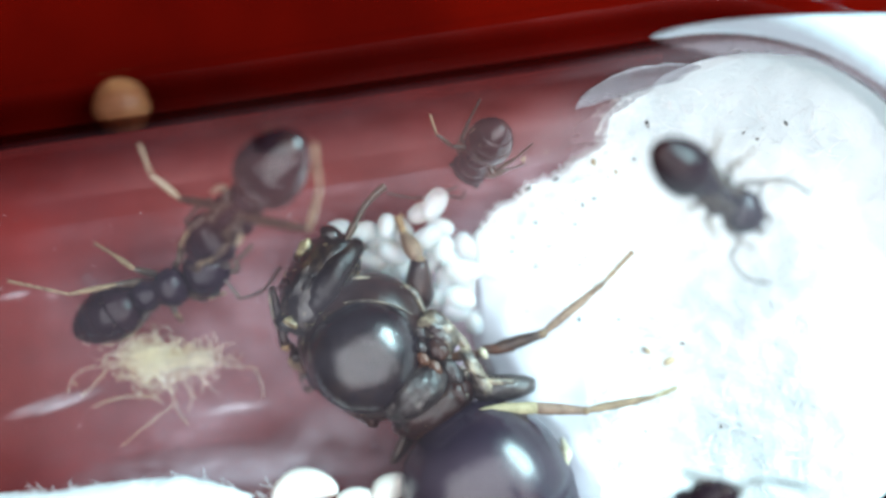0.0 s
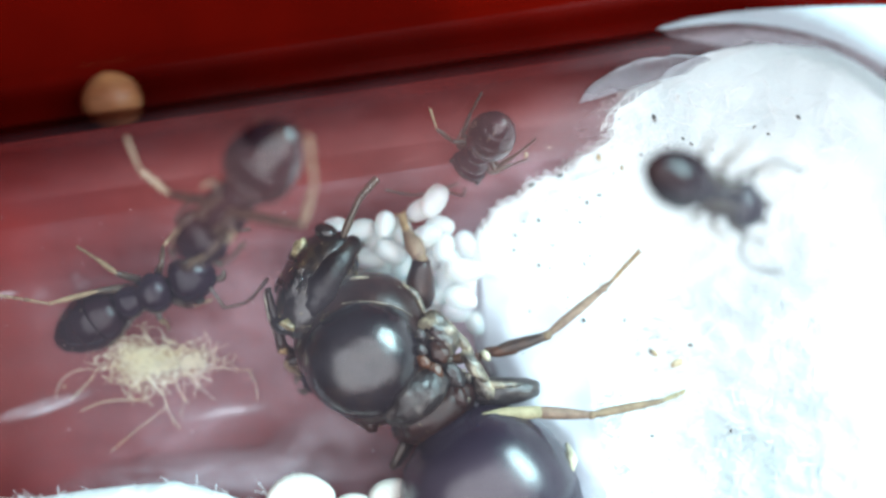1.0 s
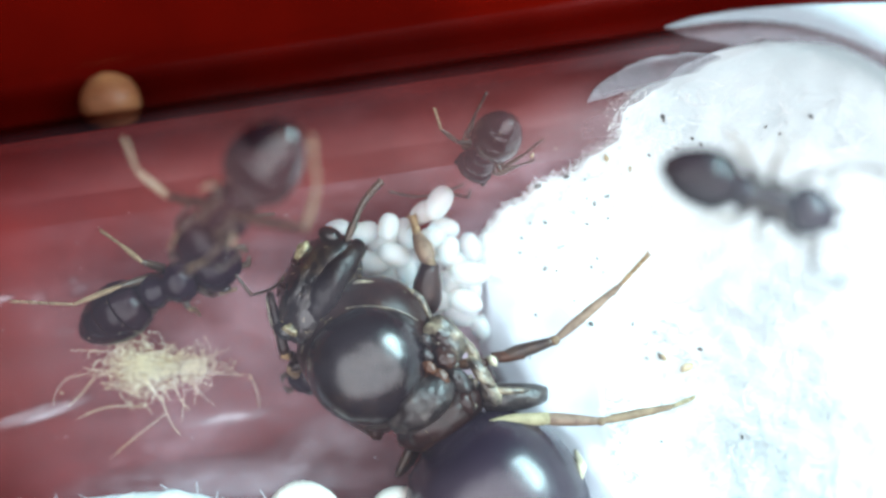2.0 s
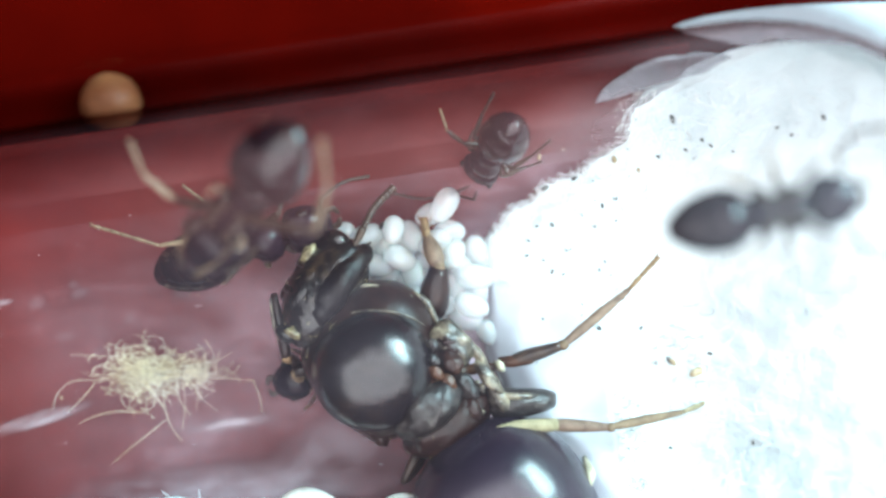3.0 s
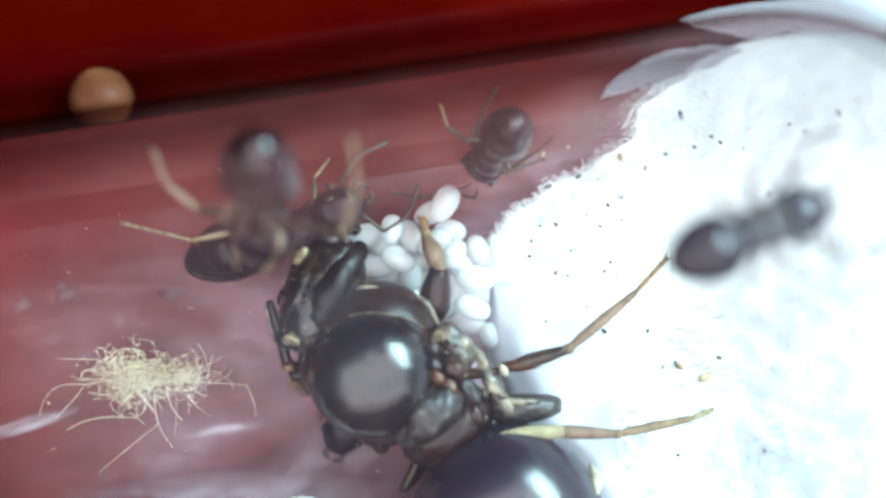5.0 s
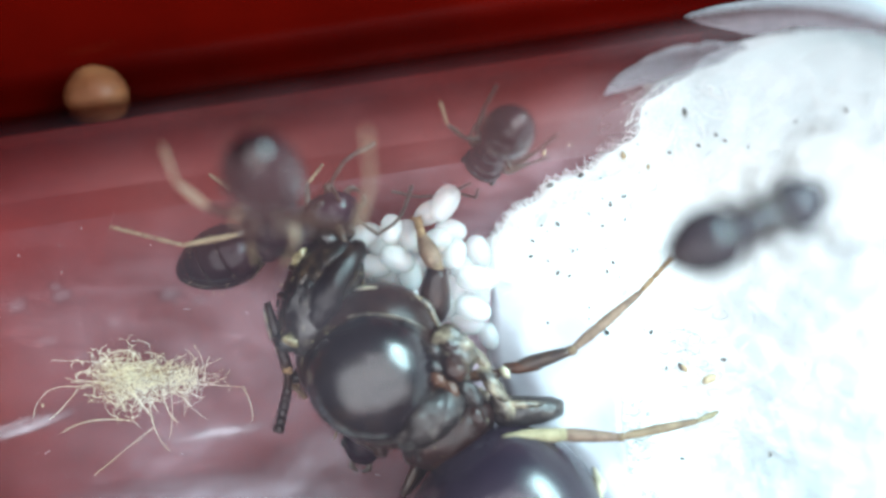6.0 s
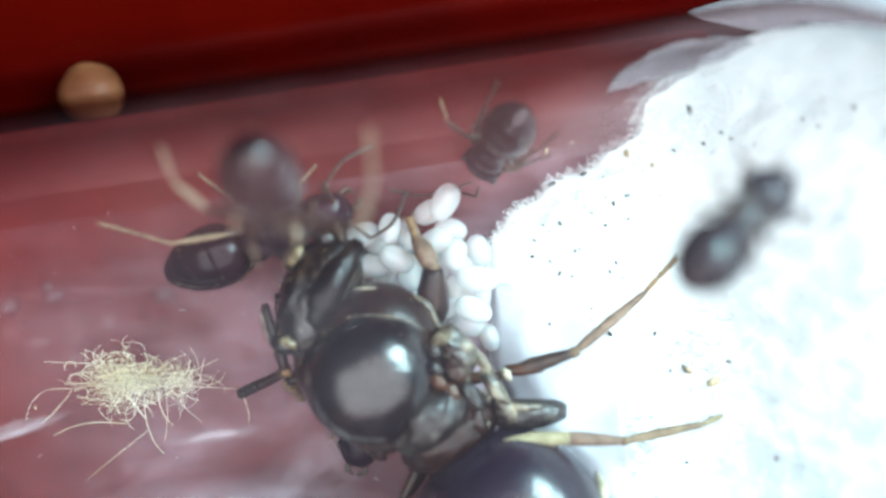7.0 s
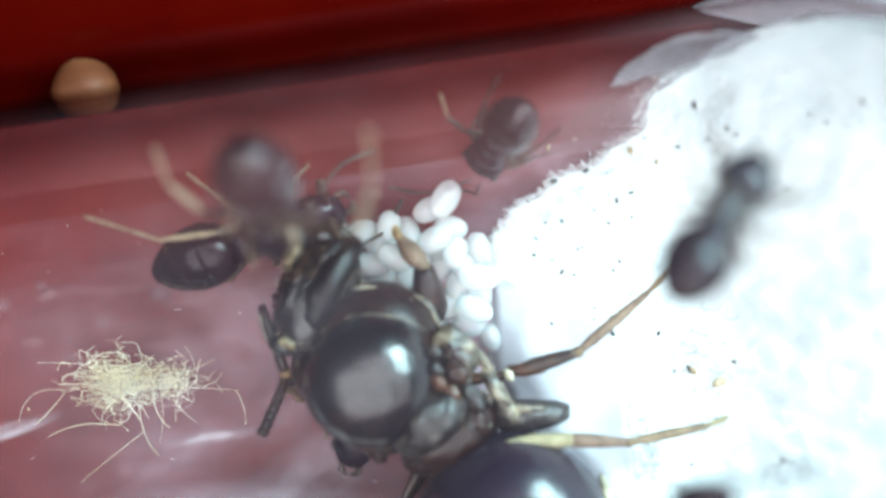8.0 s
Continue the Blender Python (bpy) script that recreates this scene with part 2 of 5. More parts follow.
def soft_film(name, strength, dust, grain):
    """A soft film for smears, veils and painted shade, thick in the middle and thinning out to nothing at its rim."""
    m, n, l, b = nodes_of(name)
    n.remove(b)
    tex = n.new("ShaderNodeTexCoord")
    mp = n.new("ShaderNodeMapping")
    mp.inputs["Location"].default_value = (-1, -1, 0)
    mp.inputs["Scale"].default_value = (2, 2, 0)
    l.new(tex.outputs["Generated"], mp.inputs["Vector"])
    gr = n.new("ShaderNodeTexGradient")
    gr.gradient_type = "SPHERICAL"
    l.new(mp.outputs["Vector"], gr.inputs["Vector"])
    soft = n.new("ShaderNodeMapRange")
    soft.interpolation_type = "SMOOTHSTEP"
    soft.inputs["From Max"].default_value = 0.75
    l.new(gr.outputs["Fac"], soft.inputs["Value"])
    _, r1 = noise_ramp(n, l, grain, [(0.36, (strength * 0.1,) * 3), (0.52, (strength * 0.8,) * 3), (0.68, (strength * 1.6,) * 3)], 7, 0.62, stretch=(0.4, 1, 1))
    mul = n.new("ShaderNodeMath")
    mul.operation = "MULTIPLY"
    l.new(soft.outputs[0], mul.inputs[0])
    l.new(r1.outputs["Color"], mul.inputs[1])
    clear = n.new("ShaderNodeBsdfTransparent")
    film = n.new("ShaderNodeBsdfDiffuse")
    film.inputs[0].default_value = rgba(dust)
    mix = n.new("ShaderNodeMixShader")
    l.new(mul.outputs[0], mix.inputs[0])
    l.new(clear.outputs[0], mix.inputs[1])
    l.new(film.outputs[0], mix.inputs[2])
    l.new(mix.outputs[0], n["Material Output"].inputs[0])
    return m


SMEAR = soft_film("pale_smear", 0.29, (0.84, 0.82, 0.90), 2.2)
# veiling light put into a faint lilac sheet under the upper glass
VEIL_LILAC = soft_film("lilac_veil", 0.024, (0.70, 0.52, 0.66), 0.5)
SPOT = soft_film("droplet_mark", 0.055, (0.84, 0.80, 0.88), 3.0)
# rim haze, and the shade over the cotton painted as grey sheets
RIM_HAZE_SHADE = soft_film("rim_haze_shade", 0.75, (0.25, 0.17, 0.185), 0.4)
COTTON_SHADE = soft_film("cotton_shade", 0.85, (0.34, 0.40, 0.43), 0.5)
# the same veil of light over the ants, in pale and reddish sheets
VEIL_PALE = soft_film("pale_veil", 0.035, (0.74, 0.78, 0.82), 0.4)
VEIL_RED = soft_film("red_veil", 0.064, (0.82, 0.35, 0.34), 0.45)
BLOOM = soft_film("haze_and_shade", 0.25, (0.82, 0.76, 0.86), 1.5)

# ---- building helpers ----


def link(name, bm, material, parent=None, label="", smooth=True):
    """One mesh object out of a bmesh in millimetres."""
    bmesh.ops.scale(bm, vec=(MM, MM, MM), verts=bm.verts)
    bmesh.ops.recalc_face_normals(bm, faces=bm.faces)
    me = bpy.data.meshes.new(name)
    bm.to_mesh(me)
    bm.free()
    me.materials.append(material)
    if smooth:
        me.polygons.foreach_set("use_smooth", [True] * len(me.polygons))
    ob = new(name, me)
    ob.parent = parent
    if label:
        tagged(ob, label)
    return ob


def part(name, bm, material, parent, label=""):
    return link(name, bm, material, parent, label)


def thing(name, m, label, category, group=""):
    """An Empty at a thing's base, which carries its parts."""
    ob = new(name)
    ob.empty_display_size = 0.2 * MM
    ob.matrix_basis = m
    return tagged(ob, label, category, group)


def loft(bm, rings, n=18, power=1.0):
    """A closed skin over rings (centre, half-width vector, half-height vector)."""
    rows = []
    for c, a, b in rings:
        row = []
        for i in range(n):
            t = 2 * math.pi * i / n
            cx, sy = math.cos(t), math.sin(t)
            cx, sy = math.copysign(abs(cx) ** power, cx), math.copysign(abs(sy) ** power, sy)
            row.append(bm.verts.new(Vector(c) + Vector(a) * cx + Vector(b) * sy))
        rows.append(row)
    for p, q in zip(rows, rows[1:]):
        for i in range(n):
            bm.faces.new((p[i], p[(i + 1) % n], q[(i + 1) % n], q[i]))
    for row, (c, a, b) in ((rows[0], rings[0]), (rows[-1], rings[-1])):
        bm.faces.new(row)


def hull(bm, prof, n=20, power=1.0, turn=None):
    """A body along x: rows (x, half-width, half-height, z of the middle, y of the middle)."""
    rings = [((x, y, z), (0, w, 0), (0, 0, h)) for x, w, h, z, y in prof]
    if turn is not None:
        r = turn.to_3x3()
        rings = [(turn @ Vector(c), r @ Vector(a), r @ Vector(b)) for c, a, b in rings]
    loft(bm, rings, n, power)


def egg_rows(x0, x1, w, h, z, y=0.0, skew=0.0, count=12, lo=0.0, hi=1.0, dz=0.0):
    """Rows of hull() for an ovoid, or for the slice of it between lo and hi."""
    rows = []
    for i in range(count + 1):
        u = lo + (hi - lo) * i / count
        u = min(max(u, 0.004), 0.996)
        r = math.sin(math.acos(1 - 2 * u)) * (1 + skew * (u - 0.5))
        rows.append((x0 + (x1 - x0) * u, w * r, h * r, z + dz * u, y))
    return rows


def spline(pts, per=5):
    """Points on a smooth curve through pts."""
    p = [Vector(q) for q in pts]
    p = [2 * p[0] - p[1]] + p + [2 * p[-1] - p[-2]]
    out = []
    for i in range(1, len(p) - 2):
        for k in range(per):
            t = k / per
            out.append(0.5 * ((2 * p[i]) + (p[i + 1] - p[i - 1]) * t + (2 * p[i - 1] - 5 * p[i] + 4 * p[i + 1] - p[i + 2]) * t * t
                              + (3 * p[i] - p[i - 1] - 3 * p[i + 1] + p[i + 2]) * t ** 3))
    out.append(p[-2])
    return out


def limb(bm, pts, radii, n=8, flat=1.0):
    """A tapered round rod along pts; radii are spread evenly over its length."""
    count = len(pts)
    rings = []
    for i, p in enumerate(pts):
        d = (Vector(pts[min(i + 1, count - 1)]) - Vector(pts[max(i - 1, 0)])).normalized()
        a = d.cross(Vector((0, 0, 1)))
        a = a.normalized() if a.length > 1e-4 else Vector((1, 0, 0))
        b = a.cross(d)
        u = i / (count - 1) * (len(radii) - 1)
        k = min(int(u), len(radii) - 2)
        r = radii[k] + (radii[k + 1] - radii[k]) * (u - k)
        rings.append((p, a * r, b * r * flat))
    loft(bm, rings, n)


def rod(pts, radii, n=8, per=4, flat=1.0):
    bm = bmesh.new()
    limb(bm, spline(pts, per), radii, n, flat)
    return bm


def ball(centre, radii, turn=None, u=14, v=9, rough=0.0):
    bm = bmesh.new()
    bmesh.ops.create_uvsphere(bm, u_segments=u, v_segments=v, radius=1)
    if rough:
        for q in bm.verts:
            q.co *= 1 + rough * noise.noise(q.co * 1.7 + Vector(centre) * 5) + rough * 0.5 * noise.noise(q.co * 4 + Vector(centre) * 9)
    m = Matrix.Translation(centre) @ (turn or Matrix()) @ Matrix.Diagonal((*radii, 1))
    bmesh.ops.transform(bm, matrix=m, verts=bm.verts)
    return bm


# ---- the tube: phi is the angle up the wall from the floor line ----
END_S = 3.6        # where the rounded end begins, along the axis


def wall_point(s, phi, r=BORE):
    return ORIGIN + AXIS * s + SIDE * (r * math.sin(phi)) + UP * (BORE - r * math.cos(phi))


def floor_z(x, y):
    off = (Vector((x, y, 0)) - ORIGIN).dot(SIDE)
    return BORE - math.sqrt(max(BORE ** 2 - min(abs(off), BORE * 0.97) ** 2, 0.0))


def stand(x, y, yaw, lift=0.0, top=False, pitch=0.0, lean=1.0):
    """The pose of a thing that stands on the wall (or hangs from the upper wall) at x, y, headed to yaw degrees in plan."""
    d = Vector((x, y, 0)) - ORIGIN
    off = max(-BORE * 0.97, min(BORE * 0.97, d.dot(SIDE)))
    phi = math.asin(off / BORE)
    if top:
        phi = math.pi - phi
    p = wall_point(d.dot(AXIS), phi)
    nrm = (-SIDE * math.sin(phi) * lean + UP * math.cos(phi)).normalized()
    ahead = Vector((math.cos(radians(yaw)), math.sin(radians(yaw)), 0))
    ahead = (ahead - nrm * ahead.dot(nrm)).normalized()
    left = nrm.cross(ahead)
    m = Matrix((ahead, left, nrm)).transposed().to_4x4()
    m.translation = (p + nrm * lift) * MM
    return m @ pose(0, 0, 0, 0, pitch, 0)


def build_tube():
    tube = thing("glass_tube", Matrix(), "clear worn glass test tube lying on a red mat", "test tube")
    tagged(tube, kind="structure")

    # the wall as one skin, told apart by its slope: floor, steep sides, upper wall
    steps = 200
    stations = [-34 + 2.0 * i for i in range(19)] + [END_S]
    made = {}

    def spot(s, a, phi, r):
        return wall_point(s + r * math.sin(a), phi, r * math.cos(a))

    rows = [(s, 0.0) for s in stations] + [(END_S, math.pi / 2 * i / 20) for i in range(1, 20)]
    for r in (BORE, SHELL):
        for (s0, a0), (s1, a1) in zip(rows, rows[1:]):
            for k in range(steps):
                p0, p1 = 2 * math.pi * k / steps, 2 * math.pi * (k + 1) / steps
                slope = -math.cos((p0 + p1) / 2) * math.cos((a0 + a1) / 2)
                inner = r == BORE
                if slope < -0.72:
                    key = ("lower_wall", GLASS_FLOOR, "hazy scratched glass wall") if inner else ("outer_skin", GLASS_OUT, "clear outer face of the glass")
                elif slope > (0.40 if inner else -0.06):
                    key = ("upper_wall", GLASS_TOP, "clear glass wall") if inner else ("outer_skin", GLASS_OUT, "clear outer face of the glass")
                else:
                    # the slope picks the tint that carries the edge-on shade
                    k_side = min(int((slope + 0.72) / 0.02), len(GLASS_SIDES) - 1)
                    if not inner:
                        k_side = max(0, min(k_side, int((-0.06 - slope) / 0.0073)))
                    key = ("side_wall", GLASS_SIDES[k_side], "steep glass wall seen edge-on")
                if key not in made:
                    made[key] = bmesh.new()
                bm = made[key]
                bm.faces.new([bm.verts.new(spot(*q)) for q in ((s0, a0, p0, r), (s0, a0, p1, r), (s1, a1, p1, r), (s1, a1, p0, r))])
    for (name, material, label), bm in made.items():
        bmesh.ops.remove_doubles(bm, verts=bm.verts, dist=0.001)
        part(name, bm, material, tube, label).visible_shadow = False
    return tube


MAT_SAG = 1.9      # the mat drops away along the far side of the tube


def build_ground():
    bm = bmesh.new()
    n, m = 40, 130

    def mat_z(x, y):
        off = (Vector((x, y, 0)) - ORIGIN).dot(SIDE)
        u = min(max((off - 1.5) / 2.6, 0.0), 1.0)
        return -0.70 - MAT_SAG * u * u * (3 - 2 * u) + 0.02 * noise.noise(Vector((x * 0.1, y * 0.1, 1)))

    grid = [[bm.verts.new((x, y, mat_z(x, y))) for y in (-60 + 120 * j / m for j in range(m + 1))] for x in (-60 + 120 * i / n for i in range(n + 1))]
    for i in range(n):
        for j in range(m):
            bm.faces.new((grid[i][j], grid[i + 1][j], grid[i + 1][j + 1], grid[i][j + 1]))
    bmesh.ops.recalc_face_normals(bm, faces=bm.faces)
    ext = bmesh.ops.extrude_face_region(bm, geom=bm.faces[:])
    bmesh.ops.translate(bm, vec=(0, 0, -1.5), verts=[v for v in ext["geom"] if isinstance(v, bmesh.types.BMVert)])
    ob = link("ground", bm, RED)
    tagged(ob, "deep red cloth mat sagging beside the tube", "mat", kind="structure")
    return ob


def build_film():
    """A red film that hugs the underside of the tube."""
    bm = bmesh.new()
    steps, rows = 30, []
    for s in [-34 + 2 * i for i in range(18)] + [1.6, 2.6, 3.4, 3.9]:
        r = SHELL + 0.02 if s < END_S else math.sqrt((SHELL + 0.02) ** 2 - (s - END_S) ** 2)
        rows.append([(wall_point(s, radians(-58 + 118.5 * k / steps), r), wall_point(s, radians(-58 + 118.5 * k / steps), r + 0.04)) for k in range(steps + 1)])
    inner = [[bm.verts.new(p[0]) for p in row] for row in rows]
    outer = [[bm.verts.new(p[1]) for p in row] for row in rows]
    for sheet in (inner, outer):
        for p, q in zip(sheet, sheet[1:]):
            for k in range(steps):
                bm.faces.new((p[k], p[k + 1], q[k + 1], q[k]))
    for k in (0, steps):
        for i in range(len(rows) - 1):
            bm.faces.new((inner[i][k], inner[i + 1][k], outer[i + 1][k], outer[i][k]))
    ob = link("red_film", bm, RED_FILM)
    return tagged(ob, "translucent red film wrapped under the glass tube", "film")


def build_card():
    bm = bmesh.new()
    pts = [(22, 3.98), (7.0, 3.98), (6.0, 3.96), (5.2, 3.92), (4.6, 3.86), (4.0, 3.76), (3.6, 3.64), (3.5, 3.58), (3.7, 3.50), (4.6, 3.30), (6.2, 2.85), (7.3, 2.20), (8.4, 1.0), (8.8, -3.6), (9.6, -4.6), (11.0, -5.0),
           (22, -5.0)]
    lo = [bm.verts.new((x, y, -0.72)) for x, y in pts]
    hi = [bm.verts.new((x + 0.05, y * 0.99, -0.655)) for x, y in pts]
    bm.faces.new(lo)
    bm.faces.new(hi)
    for i in range(len(pts)):
        j = (i + 1) % len(pts)
        bm.faces.new((lo[i], lo[j], hi[j], hi[i]))
    ob = link("white_card", bm, PAPER, smooth=False)
    return tagged(ob, "white sheet of card beside the tube's closed end", "card")


build_ground()
build_tube()
build_film()
build_card()

# ---- cotton plug ----
FRONT = [(-3.9, 2.1), (-3.0, 1.5), (-2.2, 0.80), (-1.4, 0.50), (-0.6, 0.58), (0.1, 0.60), (0.5, 0.85), (0.9, 1.35), (1.25, 2.05), (1.7, 2.5), (2.0, 2.42), (2.2, 2.62), (2.45, 3.1), (2.9, 4.2)]


def front_x(y):
    for (y0, x0), (y1, x1) in zip(FRONT, FRONT[1:]):
        if y <= y1:
            u = min(max((y - y0) / (y1 - y0), 0), 1)
            return x0 + (x1 - x0) * u * u * (3 - 2 * u)
    return FRONT[-1][1]


def bank_z(x):
    """The plug banks up towards the closed end of the tube."""
    u = min(max((x - 2.9) / 3.0, 0.0), 1.0)
    return 2.2 * u * u * (3 - 2 * u)


def cotton_z(x, y):
    u = x - front_x(y)
    rise = 0.10 + 0.22 * min(max(u, 0) / 0.5, 1) + bank_z(x)
    lump = 0.12 * noise.noise(Vector((x * 1.3, y * 1.3, 0))) + 0.08 * noise.noise(Vector((x * 4, y * 4, 3))) + 0.022 * noise.noise(Vector((x * 13, y * 13, 5)))
    return floor_z(x, y) * 0.9 + rise + lump * min(1, 0.3 + max(u, 0))


def in_bore(x, y):
    d = Vector((x, y, 0)) - ORIGIN
    past = max(d.dot(AXIS) - END_S, 0.0)
    return math.hypot(d.dot(SIDE), past) < BORE * 0.9


def build_cotton():
    plug = thing("cotton_plug", Matrix(), "white fluffy cotton plug packed into the tube", "cotton plug")
    bm = bmesh.new()
    ny, nx = 136, 110
    rows = []
    for j in range(ny + 1):
        y = -4.6 + 7.45 * j / ny
        x0 = front_x(y) + 0.05 * noise.noise(Vector((y * 5, 2, 0))) + 0.04 * noise.noise(Vector((y * 17, 7, 0)))
        row = [bm.verts.new((x0 + 0.02, y, floor_z(x0, y) + 0.01))]
        for i in range(nx + 1):
            u = (i / nx) ** 1.5 * 6.6
            x = x0 + u
            off = (Vector((x, y, 0)) - ORIGIN).dot(SIDE)
            s = (Vector((x, y, 0)) - ORIGIN).dot(AXIS)
            r = BORE * 0.97
            if s > END_S:
                r = BORE * 0.97 * math.sqrt(max(1 - ((s - END_S) / BORE) ** 2, 0.02))
            o = min(abs(off), r * 0.99)
            ceiling = BORE + math.sqrt(r * r - o * o)
            lowest = floor_z(x, y) if s < END_S else BORE - math.sqrt(max(r * r * 1.05 - o * o, 0.0))
            s = min(s, END_S + BORE * 0.96)
            z = min(max(cotton_z(x, y), lowest + 0.03), ceiling)
            p = ORIGIN + AXIS * s + SIDE * math.copysign(o, off)
            row.append(bm.verts.new((p.x, p.y, z)))
        rows.append(row)
    for p, q in zip(rows, rows[1:]):
        for i in range(len(p) - 1):
            bm.faces.new((p[i], p[i + 1], q[i + 1], q[i]))
    part("cotton_body", bm, COTTON, plug)
    # the soaked skirt of the plug: a smooth sheet with a ragged inner edge
    bm = bmesh.new()
    rows = []
    for j in range(61):
        y = -4.2 + 3.75 * j / 60
        x0 = front_x(y) - 0.02 + 0.03 * noise.noise(Vector((y * 4, 5, 0)))
        fade = min(1.0, (y + 4.2) / 0.3, (-0.45 - y) / 0.9)
        x1 = x0 + 0.05 + (2.42 + 0.10 * noise.noise(Vector((y * 3, 1, 0))) + 0.06 * noise.noise(Vector((y * 11, 4, 0))) - x0 - 0.05) * max(fade, 0.02) ** 0.5
        row = []
        for i in range(19):
            x = x0 + (x1 - x0) * i / 18
            u = x - front_x(y)
            soft = 0.12 * noise.noise(Vector((x * 1.3, y * 1.3, 0))) * min(1, 0.3 + max(u, 0))
            edge = 0.05 if 0 < i < 18 else -0.10
            row.append(bm.verts.new((x, y, floor_z(x, y) * 0.9 + 0.14 + 0.22 * min(max(u, 0) / 0.5, 1) + soft + edge)))
        rows.append(row)
    for p, q in zip(rows, rows[1:]):
        for i in range(18):
            bm.faces.new((p[i], p[i + 1], q[i + 1], q[i]))
    part("soaked_skirt", bm, WET_COTTON, plug, "smooth greyish soaked edge of the cotton")
    # loose hairs: a fringe at the front and a nap over the rest
    rnd = random.Random(5)
    bm = bmesh.new()
    for k in range(5200):
        edge = k < 2500
        y = rnd.uniform(-0.5, 2.35) if edge else rnd.uniform(-3.6, 2.3)
        u = rnd.uniform(-0.02, 0.10) if edge else 0.3 + rnd.random() ** 1.4 * 3.3
        x = front_x(y) + u
        if (y < -0.6 and x < 2.45) or not in_bore(x, y):
            continue
        z = cotton_z(x, y) - (rnd.uniform(0, 0.12) if edge else 0.01)
        a = rnd.gauss(math.pi, 0.8) if edge else rnd.uniform(0, 2 * math.pi)
        ln = rnd.uniform(0.05, 0.20) if edge else rnd.uniform(0.08, 0.4)
        d = Vector((math.cos(a), math.sin(a), rnd.uniform(-0.1, 0.3)))
        c = Vector((-d.y, d.x, rnd.uniform(-0.2, 0.3))) * rnd.gauss(0, 0.35)
        p0 = Vector((x, y, z))
        pts = [p0, p0 + d * ln * 0.5 + c * ln * 0.5, p0 + d * ln + c * ln * 0.1]
        r = rnd.uniform(0.0025, 0.005) if edge else rnd.uniform(0.0025, 0.006)
        limb(bm, spline(pts, 2), [r, r, r * 0.6], 4)
    # curly glossy fibres
    curls = bmesh.new()
    for k in range(190):
        if k % 2 == 0:
            x, y = rnd.gauss(2.5, 0.16), rnd.uniform(-3.4, -2.0)
        elif k % 8 in (1, 3, 5):
            x, y = rnd.gauss(2.9, 0.40), rnd.gauss(-1.5, 0.45)
        else:
            y = rnd.uniform(-1.4, 1.8)
            x = front_x(y) + 0.2 + rnd.random() * 2.2
        a, rr = rnd.uniform(0, 6.28), rnd.uniform(0.02, 0.10)
        turn, pts = rnd.uniform(1.5, 5.0), []
        for i in range(7):
            t = a + turn * i / 6
            px, py = x + rr * math.cos(t) * (1 + 0.1 * i), y + rr * math.sin(t) * 0.8
            pts.append((px, py, cotton_z(px, py) + 0.05 + 0.02 * math.sin(i)))
        limb(curls, spline(pts, 2), [0.004, 0.006, 0.004], 5)
    tagged(part("curled_fibres", curls, CURL, plug), kind="stuff")
    hairs = part("cotton_hairs", bm, COTTON_HAIR, plug)
    tagged(hairs, kind="stuff")
    return plug


build_cotton()


def build_grit(x, y, size, material, label, lift=0.0, on_cotton=True, seed=0):
    rnd = random.Random(seed)
    bm = bmesh.new()
    bmesh.ops.create_icosphere(bm, subdivisions=2, radius=size)
    for v in bm.verts:
        v.co *= 1 + 0.35 * noise.noise(v.co / size * 1.3 + Vector((seed, 0, 0)))
    z = (cotton_z(x, y) if on_cotton else floor_z(x, y)) + lift + size * 0.25 + (0.035 if on_cotton else 0.0)
    m = Matrix.LocRotScale((x, y, z), Euler((rnd.uniform(-0.4, 0.4), rnd.uniform(-0.4, 0.4), rnd.uniform(0, 3))), (1, 0.55, 0.5))
    bmesh.ops.transform(bm, matrix=m, verts=bm.verts)
    ob = link("grit", bm, material)
    return tagged(ob, label, "debris", "specks of debris")


GRAINS = [(1.34, -0.96, 0.085), (2.19, -1.13, 0.05), (1.10, -0.04, 0.04), (1.48, -0.28, 0.04), (1.75, 0.06, 0.025), (1.12, 0.18, 0.035), (1.92, -0.93, 0.022),
          (2.55, -0.68, 0.035), (1.35, 0.96, 0.06), (1.78, 1.10, 0.05), (3.09, 1.89, 0.06), (2.05, 1.4, 0.03), (2.3, -2.65, 0.05), (3.2, -1.6, 0.06), (1.6, -1.55, 0.02),
          (1.9, 0.55, 0.025), (2.4, 0.8, 0.03), (2.3, -2.3, 0.03)]
rnd_grit = random.Random(44)
for i in range(64):
    y = rnd_grit.uniform(-3.0, 1.9)
    u = abs(rnd_grit.gauss(0.9, 0.8)) + 0.12
    GRAINS.append((front_x(y) + u, y, rnd_grit.choice((0.018, 0.022, 0.028, 0.034, 0.042))))
for i, (x, y, r) in enumerate(GRAINS):
    build_grit(x, y, r, GRIT, "tiny dark grain of grit caught in the cotton", seed=i)
for i, (x, y, r) in enumerate([(2.35, 1.35, 0.07), (3.55, -1.75, 0.11), (3.25, -1.62, 0.07), (2.7, 1.2, 0.05)]):
    build_grit(x, y, r, GRIT_TAN, "tiny tan flake lying on the cotton", seed=50 + i)
for i, (x, y, r) in enumerate([(1.25, 1.4, 0.05), (1.6, 1.5, 0.03), (-4.0, -1.5, 0.025), (-6.0, -2.2, 0.03)]):
    build_grit(x, y, r, GRIT_TAN, "tiny pale crumb on the tube floor", on_cotton=False, seed=70 + i)

# ---- eggs and larvae ----


